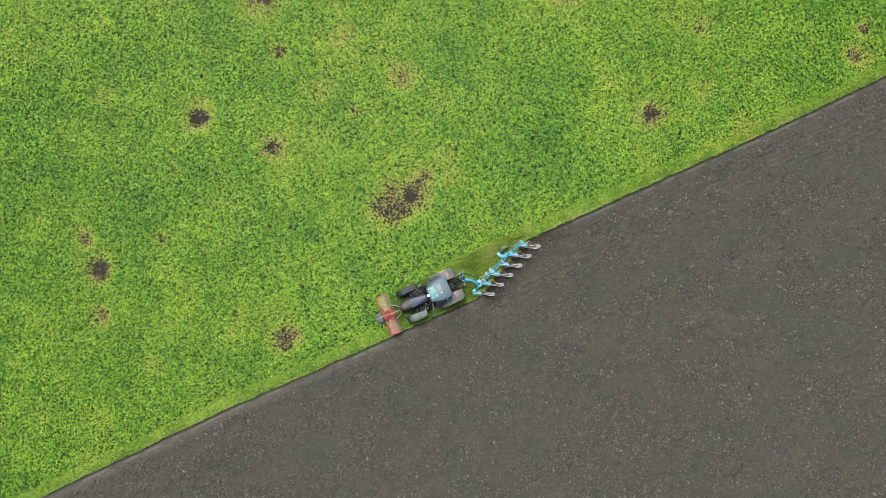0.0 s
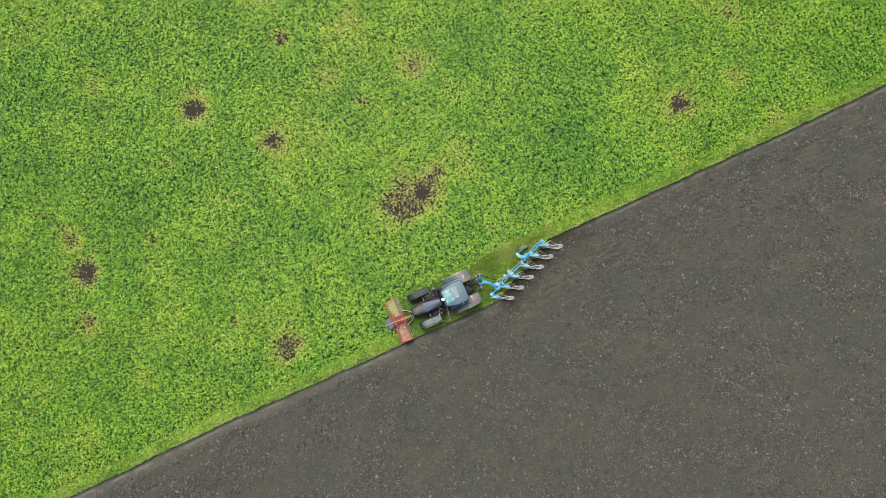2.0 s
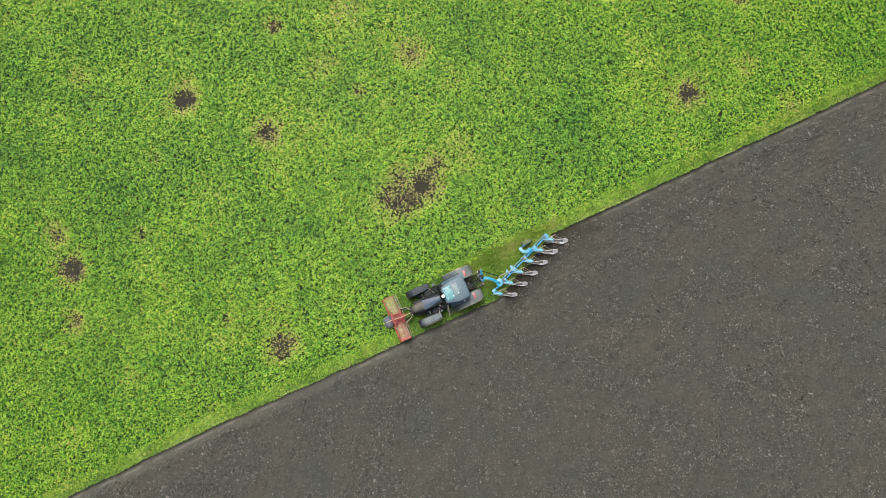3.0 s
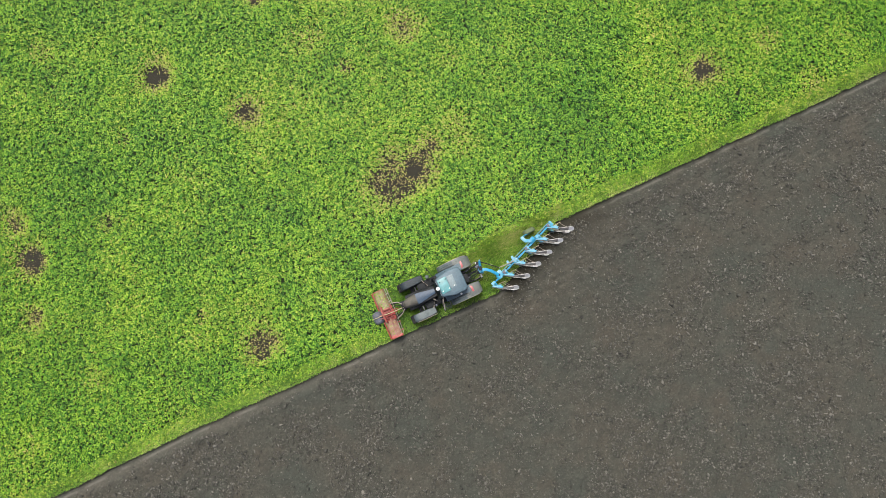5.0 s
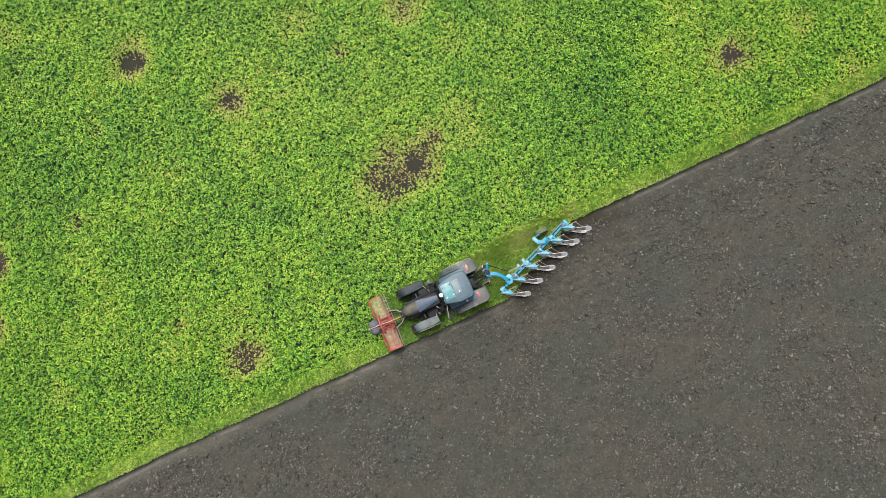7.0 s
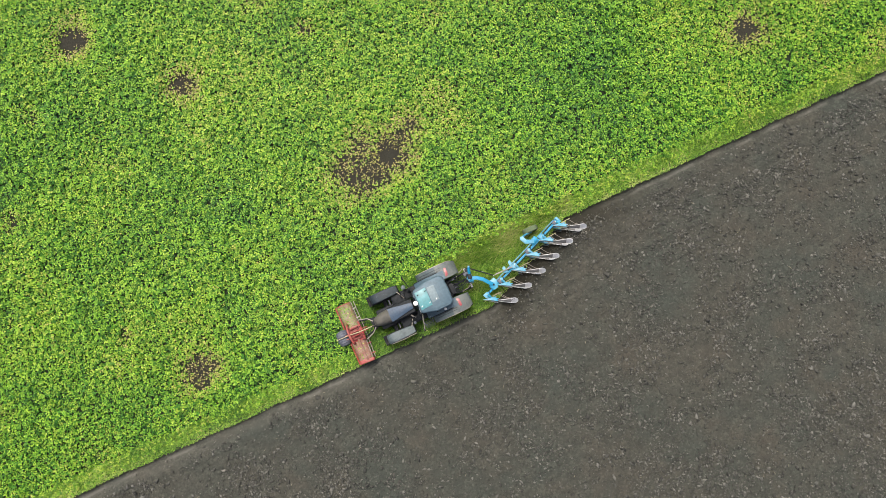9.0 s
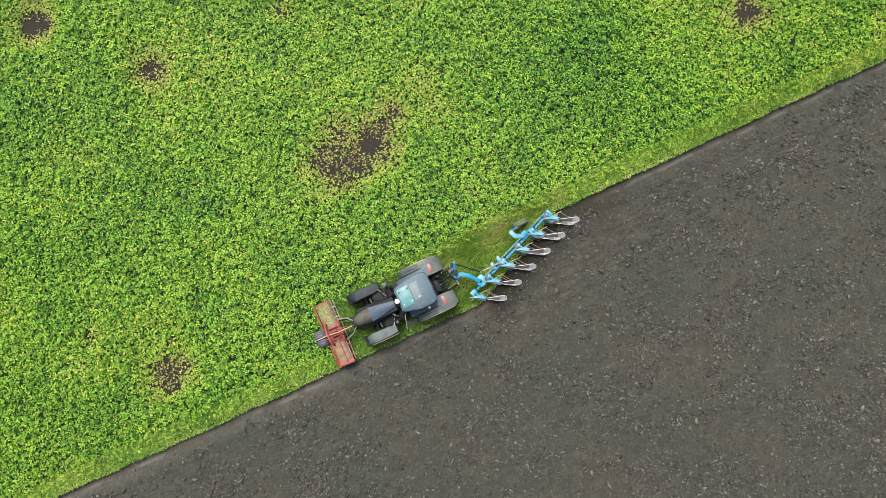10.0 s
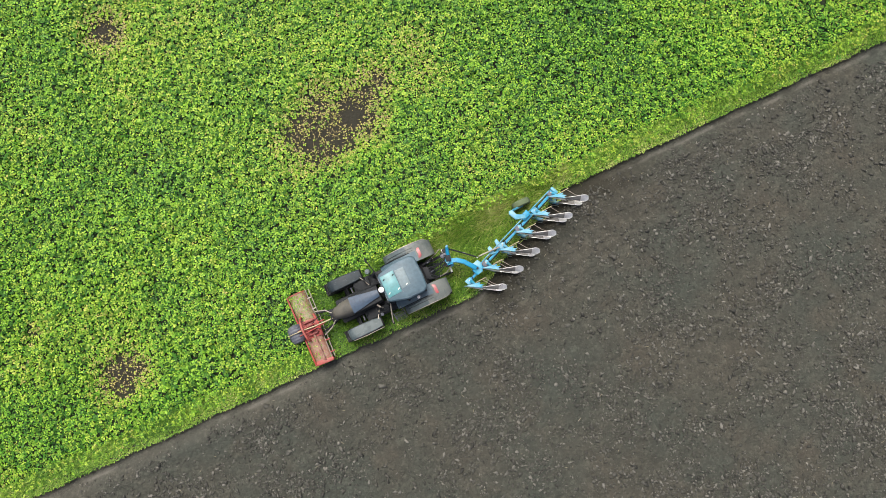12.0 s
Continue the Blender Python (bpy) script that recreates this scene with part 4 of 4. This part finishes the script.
def build_mulcher():
    t = thing("front_mulcher", 3.4, 0.06, "worn red front mulcher with a dusty deck in the crop", "mulcher")
    y0, y1 = -1.48, 1.6
    # curved deck in two halves beside the gearbox
    prof = [(3.84, 0.32), (3.86, 0.5), (3.8, 0.64), (3.68, 0.71), (3.5, 0.74), (3.34, 0.72), (3.2, 0.64), (3.12, 0.5)]
    part("deck", bent_plate(prof[::-1], y0, 0.06, 0.02), DECK, t, "dusty deck sheet with green plant remains")
    part("deck", bent_plate(prof[::-1], 0.065, y1, 0.02), RUSTY_DECK, t, "dusty reddish deck sheet")
    for y in (y0, y1):
        b = loft([[(x, y - 0.02, z) for x, z in prof + [(3.1, 0.12), (3.86, 0.12)]], [(x, y + 0.02, z + 0.03) for x, z in prof + [(3.1, 0.12), (3.86, 0.12)]]])
        part("end_plate", b, RED, t, "red end plate")
    part("end_cover", slab([(3.82, 1.42), (3.84, 1.62), (3.1, 1.66), (3.08, 1.5)], 0.68, 0.76, 0.03), RED, t, "bright red drive cover")
    part("front_bar", tube([(3.9, y0, 0.55), (3.9, y1, 0.55)], 0.035), RED, t)
    part("front_bar", tube([(3.86, y0, 0.7), (3.86, -0.5, 0.72)], 0.02, 6), RED, t)
    part("rotor", tube([(3.45, y0 + 0.05, 0.32), (3.45, y1 - 0.05, 0.32)], 0.17, 16), IRON, t)
    part("rear_roller", tube([(3.26, y0 + 0.05, 0.12), (3.26, y1 - 0.05, 0.12)], 0.11, 16), IRON, t)
    for x, z in ((2.93, 0.6), (3.05, 0.68)):
        part("rear_rail", tube([(x, y0 + 0.02, z), (x + 0.02, 0, z + 0.02), (x + 0.1, y1 - 0.08, z)], 0.02), TUBE, t, "bare steel rail")
    for y in (-1.1, -0.62, 0.78, 1.3):
        part("rail_clamp", box((3.02, y, 0.68), (0.2, 0.05, 0.08), bevel=0.012), RED if y > 0 else TUBE, t)
    # red frame with two hoops
    for x, ya, yb, r in ((3.66, -0.46, 0.54, 0.052), (3.12, -0.4, 0.54, 0.055)):
        c, h = (ya + yb) / 2, (yb - ya) / 2
        bow = 0.07 if x > 3.4 else -0.07
        pts = [(x + bow * math.sin(a), c - h * math.cos(a), 0.72 + 0.38 * math.sin(a) ** 0.6) for a in (math.pi * k / 14 for k in range(15))]
        part("hoop", tube(pts, r, 10), RED, t)
    part("centre_plate", slab([(3.78, -0.3), (3.8, 0.46), (3.14, 0.5), (3.12, -0.26)], 0.745, 0.765, 0.008), RED, t, "dusty red plate between the deck halves")
    b = box((3.42, 0.06, 0.9), (0.3, 0.34, 0.28), bevel=0.05)
    box((3.42, -0.2, 0.84), (0.44, 0.08, 0.16), bevel=0.03, bm=b)
    box((3.42, 0.34, 0.84), (0.44, 0.08, 0.16), bevel=0.03, bm=b)
    part("gearbox", b, DARK_RED, t, "dark red grimy gearbox")
    part("drive_shaft_tube", tube([(3.42, 0.3, 0.82), (3.42, 1.5, 0.8)], 0.05, 12), RUSTY_DECK, t)
    for s in (-1, 1):
        part("frame_rail", tube([(3.95, 0.1 + 0.1 * s, 0.98), (3.2, 0.08 + 0.1 * s, 1.15), (2.75, 0.06 + 0.06 * s, 1.12)], 0.022), RED, t)
    # linkage to the tractor
    part("top_link", tube([(3.95, 0.02, 1.0), (3.2, 0.09, 1.2), (2.4, 0.1, 1.15)], 0.024), YELLOW, t, "yellowed top link")
    part("side_link", tube([(3.0, -0.46, 0.85), (2.62, -0.35, 0.9), (2.4, -0.12, 0.95)], 0.025), TUBE, t)
    part("side_link", tube([(3.02, 0.58, 0.85), (2.6, 0.42, 0.9), (2.38, 0.22, 0.95)], 0.025), TUBE, t)
    part("lower_arm", tube([(3.05, -0.4, 0.6), (2.35, -0.25, 0.62)], 0.04), IRON, t)
    part("lower_arm", tube([(3.05, 0.45, 0.6), (2.35, 0.27, 0.62)], 0.04), IRON, t)
    part("hose", tube([(2.4, 0.05, 1.2), (2.7, 0.3, 1.32), (3.0, 0.3, 1.2), (3.2, 0.2, 1.05)], 0.016, 6), BODY, t)
    part("hose", tube([(2.4, -0.02, 1.2), (2.75, -0.2, 1.35), (3.1, -0.15, 1.2), (3.25, -0.02, 1.05)], 0.016, 6), BODY, t)
    # ribbed barrel ahead of the deck
    b = bmesh.new()
    n = 14
    rings = []
    for k in range(n + 1):
        s = k / n
        y = -0.36 + 0.82 * s
        r = 0.31 * (1 - abs(2 * s - 1) ** 4) ** 0.5 + 0.03
        r *= 1.0 if k % 2 else 0.93
        rings.append([(4.1 + r * math.cos(a), y, 0.62 + r * math.sin(a)) for a in (2 * math.pi * j / 20 for j in range(20))])
    loft(rings, b)
    part("barrel", b, COVER, t, "grey-violet ribbed barrel")
    part("barrel_arm", box((3.85, 0.05, 0.75), (0.4, 0.1, 0.1), bevel=0.02), RED, t)
    part("barrel_stay", tube([(4.42, 0.02, 0.95), (4.1, 0.03, 1.0), (3.6, 0.05, 1.05)], 0.018), YELLOW, t)


build_mulcher()


def build_deck_litter():
    n = 260
    x, y = rng.uniform(3.2, 3.8, n), np.where(rng.random(n) < 0.75, rng.uniform(-1.4, -0.3, n), rng.uniform(0.5, 1.5, n))
    z = np.interp(x, [3.12, 3.2, 3.34, 3.5, 3.68, 3.8, 3.86], [0.5, 0.64, 0.72, 0.74, 0.71, 0.64, 0.5]) + 0.015
    length = rng.uniform(0.03, 0.1, n)
    co, tri = leaves(x, y, z, rng.uniform(0, 6.28, n), length, length * rng.uniform(0.25, 0.6, n), rng.normal(0.05, 0.12, n), np.full(n, 0.3))
    ob = new("leaf_bits", mesh_from("leaf_bits", co, tri, 3, CHOPPED, False, ("tone", np.repeat(rng.uniform(0.1, 0.9, n), 4))))
    ob.matrix_world = TURN
    tagged(ob, "chopped green leaf bits lying on the mulcher deck", "plant remains", kind="stuff")


build_deck_litter()

# ---------------------------------------------------------------- plough


def board_point(x, y, up, s, w):
    """A point of the board: s along it, w across it from -0.5 to 0.5."""
    cx, cy = x - 0.22 - 1.02 * s, y + 0.42 + 0.46 * s
    span = (0.17 + 0.22 * s) * (1 - max(0, (s - 0.75) / 0.25) ** 2.5 * 0.62)
    tilt = radians(88 - 50 * s)
    across, h = w * span * math.cos(tilt), 0.60 - w * span * math.sin(tilt) + 0.04 * (1 - 4 * w * w) * (0.3 - s)
    return Vector((cx + 0.42 * across, cy + 0.9 * across + 0.03 * (1 - 4 * w * w), 0.78 + up * h))


def mouldboard(x, y, up, s0, s1):
    """A long twisted board: upright behind the share, laid over towards its rounded end."""
    n, m = 10, 4
    rings = []
    for k in range(n + 1):
        line = [board_point(x, y, up, s0 + (s1 - s0) * k / n, j / m - 0.5) for j in range(m + 1)]
        rings.append(line + [p - Vector((0.012, 0.02, up * 0.014)) for p in reversed(line)])
    return loft(rings)


def board_rim(x, y, up):
    """A bright bar along the board's edges, round its end."""
    way = [(0.25 + 0.75 * k / 8, -0.5) for k in range(9)] + [(1.0, 0.0)] + [(1.0 - 0.75 * k / 8, 0.5) for k in range(9)]
    return tube([board_point(x, y, up, a, w) for a, w in way], 0.008, 6)


def build_plough():
    t = thing("reversible_plough", -5.5, 0.2, "light blue six-furrow reversible plough turning dark soil", "plough")
    # headstock and swivel arm
    b = box((-2.85, -0.2, 1.05), (0.2, 0.75, 0.28), (0, 0, -8), 0.03)
    box((-2.86, -0.12, 1.35), (0.2, 0.26, 0.5), (0, 0, -8), 0.03, b)
    part("headstock", b, IRON, t, "dark headstock with hydraulic fittings")
    part("headstock_post", tube([(-2.9, 0.0, 1.3), (-2.92, -0.3, 1.55), (-3.0, -0.56, 1.68)], [0.085, 0.08, 0.055], 10), BLUE, t)
    part("post_cap", box((-3.0, -0.57, 1.75), (0.12, 0.08, 0.06), (0, 0, 20), 0.02), PALE_BLUE, t)
    for k, (x, y, z) in enumerate(((-2.66, -0.1, 1.4), (-2.78, 0.02, 1.5), (-2.7, -0.42, 1.3), (-2.8, -0.32, 1.58), (-2.92, 0.18, 1.1))):
        part("fitting", box((x, y, z), (0.1, 0.07 + 0.02 * k, 0.08), (0, 0, 25 * k), 0.015), (COVER, PALE_BLUE, IRON)[k % 3], t)
    part("headstock_plate", slab([(-2.7, -0.16), (-2.74, 0.14), (-2.98, 0.16), (-2.96, -0.2)], 1.36, 1.4, 0.012), BLUE, t)
    for s in (-1, 1):
        part("coupling_pin", tube([(-2.82, 0.28 * s - 0.1, 0.66), (-2.82, 0.52 * s - 0.1, 0.66)], 0.05, 10), STEEL, t)
    part("valve", box((-2.72, -0.3, 1.45), (0.2, 0.16, 0.14), (0, 0, 12), 0.02), COVER, t)
    part("valve", box((-2.72, 0.06, 1.25), (0.16, 0.2, 0.2), (0, 0, 12), 0.02), IRON, t)
    arm = [(-2.92, 0.0, 1.3), (-3.16, 0.08, 1.34), (-3.42, 0.28, 1.3), (-3.8, 0.76, 1.12)]
    rings = []
    for k, (x, y, z) in enumerate(arm):
        dx, dy = (arm[min(k + 1, 3)][0] - arm[max(k - 1, 0)][0]), (arm[min(k + 1, 3)][1] - arm[max(k - 1, 0)][1])
        ln = math.hypot(dx, dy)
        nx, ny = -dy / ln * 0.09, dx / ln * 0.09
        rings.append([(x + nx, y + ny, z - 0.1), (x + nx, y + ny, z + 0.1), (x - nx, y - ny, z + 0.1), (x - nx, y - ny, z - 0.1)])
    b = loft(rings)
    bmesh.ops.bevel(b, geom=b.edges[:], offset=0.015, segments=2, affect='EDGES')
    part("swivel_arm", b, BLUE, t, "bright blue bent arm")
    # main beam, oblique behind the tractor
    p0, p1 = Vector((-3.3, 1.07, 0.95)), Vector((-8.1, -0.86, 0.95))
    d = (p1 - p0).normalized()
    ang = math.degrees(math.atan2(d.y, d.x))
    c = (p0 + p1) / 2
    part("main_beam", box(c, ((p1 - p0).length, 0.112, 0.15), (0, 0, ang), 0.012), BLUE, t, "blue square main beam")
    part("beam_joint", box((-3.82, 0.78, 1.02), (0.42, 0.3, 0.3), (0, 0, ang), 0.04), BLUE, t)
    part("joint_plate", slab([(-3.66, 0.5), (-3.95, 0.42), (-4.05, 0.62), (-3.95, 0.95), (-3.7, 1.0)], 1.16, 1.2, 0.012), PALE_BLUE, t)
    part("joint_pin", tube([(-3.8, 0.74, 1.1), (-3.8, 0.74, 1.28)], 0.05, 12), IRON, t)
    part("turning_ram", tube([(-2.98, -0.5, 1.62), (-3.4, -0.16, 1.5), (-3.95, 0.3, 1.3)], 0.03), IRON, t)
    part("ram_rod", tube([(-3.5, -0.1, 1.47), (-4.0, 0.36, 1.28)], 0.018), STEEL, t)
    part("width_ram", tube([(-4.05, 0.32, 1.25), (-4.5, 0.32, 1.25), (-5.0, 0.33, 1.2)], 0.03), TUBE, t, "bare steel adjusting rod")
    for q in (0.28, 0.36):
        e = p0 + d * (5.17 * q)
        part("ram_bracket", slab([(e.x + 0.1, e.y - 0.08), (e.x - 0.12, e.y - 0.04), (e.x - 0.02, e.y - 0.42), (e.x + 0.1, e.y - 0.36)], 1.06, 1.12, 0.012), PALE_BLUE, t)
    part("beam_cap", box((-6.55, -0.42, 1.1), (0.4, 0.26, 0.16), (0, 0, ang), 0.03), BLUE, t, "bright blue cover on the beam")
    part("parallel_bar", tube([(-3.75, 0.72, 1.15), (-5.2, 0.12, 1.15), (-7.9, -0.94, 1.12)], 0.022), PALE_BLUE, t)
    for k in range(9):
        e = p0 + d * (0.75 + 0.48 * k)
        part("hose", tube([(e.x, e.y + 0.09, 1.05), (e.x - 0.2, e.y + 0.03, 1.1), (e.x - 0.42, e.y - 0.08, 1.06)], 0.014, 6), BODY, t)
    side = Vector((-d.y, d.x, 0))
    line = [p0 + d * (0.3 + 0.42 * k) + side * (0.075 + 0.02 * math.sin(k * 1.9)) + Vector((0, 0, 0.1 + 0.02 * math.sin(k * 2.7))) for k in range(12)]
    part("beam_hose", tube(line, 0.017, 6), BODY, t)
    line = [p0 + d * (0.6 + 0.55 * k) - side * (0.085 + 0.015 * math.sin(k * 2.3)) + Vector((0, 0, 0.08)) for k in range(9)]
    part("beam_hose", tube(line, 0.014, 6), IRON, t)
    # six pairs of plough bodies
    for k in range(6):
        x, y = -3.3 - 0.93 * k, 1.06 - 0.378 * k
        b = box((x, y + 0.02, 0.95), (0.26, 0.24, 0.26), (0, 0, ang), 0.03)
        body = part("body_bracket", b, PALE_BLUE, t)
        part("bolt", tube([(x, y, 1.07), (x, y, 1.12)], 0.028, 8), TUBE, body)
        part("clamp_plate", slab([(x + 0.2, y - 0.05), (x + 0.12, y + 0.13), (x - 0.02, y + 0.17), (x + 0.02, y - 0.12)], 1.09, 1.115, 0.008), COVER if k % 2 else PALE_BLUE, body)
        part("u_bolt", tube([(x - 0.16, y - 0.13, 0.98), (x - 0.17, y - 0.09, 1.1), (x - 0.12, y + 0.09, 1.1), (x - 0.1, y + 0.13, 0.98)], 0.016, 6), IRON, body)
        part("release_rod", tube([(x + 0.12, y + 0.16, 1.1), (x - 0.08, y + 0.3, 1.16), (x - 0.3, y + 0.34, 1.2)], 0.018, 6), IRON, body)
        for q in range(2):
            part("stone_bolt", tube([(x + 0.06 - 0.1 * q, y + 0.19 + 0.05 * q, 1.08), (x + 0.06 - 0.1 * q, y + 0.19 + 0.05 * q, 1.17)], 0.02, 6), BODY, body)
        for up in (1, -1):
            b = tube([(x, y, 0.78 + up * 0.18), (x - 0.08, y + 0.1, 0.78 + up * 0.42), (x - 0.12, y + 0.28, 0.78 + up * 0.68)], [0.07, 0.06, 0.05], 8)
            part("shank", b, PALE_BLUE, body)
            # frog: pointed blue plate behind the share
            zt, zl = 0.78 + up * 0.8, 0.78 + up * 0.56
            outline = [(0.34, 0.13), (-0.05, 0.32), (-0.36, 0.5), (-0.31, 0.41), (-0.44, 0.4), (-0.27, 0.3), (-0.36, 0.25), (-0.1, 0.2)]
            b = loft([[(x + a, y + c, zt - up * 0.05) for a, c in outline], [(x + a * 0.96, y + c, zt) for a, c in outline]])
            loft([[(x + 0.02, y + 0.2, zl), (x - 0.3, y + 0.5, zl), (x - 0.26, y + 0.3, zl)], [(x + 0.1, y + 0.2, zt - up * 0.04), (x - 0.3, y + 0.5, zt - up * 0.04), (x - 0.24, y + 0.3, zt - up * 0.04)]], b)
            part("frog", b, PALE_BLUE, body, "", 25)
            part("share", loft([[(x + 0.3, y + 0.14, zt + up * 0.03), (x - 0.28, y + 0.52, zt + up * 0.03), (x - 0.3, y + 0.58, zt - up * 0.03)],
                                [(x + 0.28, y + 0.17, zt), (x - 0.3, y + 0.55, zt), (x - 0.32, y + 0.6, zt - up * 0.06)]]), STEEL, body)
            board = part("mouldboard", mouldboard(x, y, up, 0, 0.7), SOILED, body, "soil-smeared steel mouldboard")
            part("tail_piece", mouldboard(x, y, up, 0.703, 1.0), STEEL, board, "scoured bright board end")
            part("board_edge", board_rim(x, y, up), STEEL, board, "bright steel rim")
            part("stay", tube([(x - 0.2, y + 0.18, 0.78 + up * 0.5), (x - 0.66, y + 0.16, 0.78 + up * 0.62)], 0.015, 6), YELLOW, body, "yellowish stay rod")
            part("rear_stay", tube([(x - 0.56, y + 0.16, 0.78 + up * 0.62), (x - 0.8, y + 0.5, 0.78 + up * 0.58), (x - 1.05, y + 0.72, 0.78 + up * 0.5)], 0.01, 6), TUBE, body)
    # land wheel beside the beam
    hub = wheel(t, -6.75, -1.02, 0.44, 0.28, 0.24, 0, MUDDY_RUBBER)
    b = slab([(-6.0, -0.86), (-5.94, -0.74), (-6.1, -0.42), (-6.5, -0.3), (-6.56, -0.46), (-6.2, -0.6), (-6.16, -0.84)], 1.12, 1.22, 0.02)
    tube([(-6.08, -0.8, 1.15), (-6.3, -0.86, 0.8), (-6.75, -0.9, 0.42)], 0.05, 8, b)
    part("wheel_bracket", b, PALE_BLUE, t, "blue forked wheel bracket")
    part("end_plate", box((-8.1, -0.86, 1.0), (0.14, 0.34, 0.34), (0, 0, ang), 0.03), PALE_BLUE, t)


build_plough()


def build_trailing_stalks():
    n = 150
    k = rng.integers(0, 6, n)
    x, y = -3.4 - 0.93 * k - rng.uniform(0.0, 0.5, n), 1.14 - 0.378 * k + rng.uniform(0.0, 0.4, n)
    length = rng.uniform(0.15, 0.5, n)
    co, tri = leaves(x, y, rng.uniform(0.05, 0.5, n), rng.normal(-0.6, 0.7, n), length, np.full(n, 0.03), rng.normal(-0.1, 0.3, n), np.full(n, 0.4))
    ob = new("trailing_stalks", mesh_from("trailing_stalks", co, tri, 3, CHOPPED, False, ("tone", np.repeat(rng.uniform(0.2, 1.0, n), 4))))
    ob.matrix_world = TURN
    tagged(ob, "torn stalks and leaves dragged along by the plough bodies", "plant remains", kind="stuff")


build_trailing_stalks()
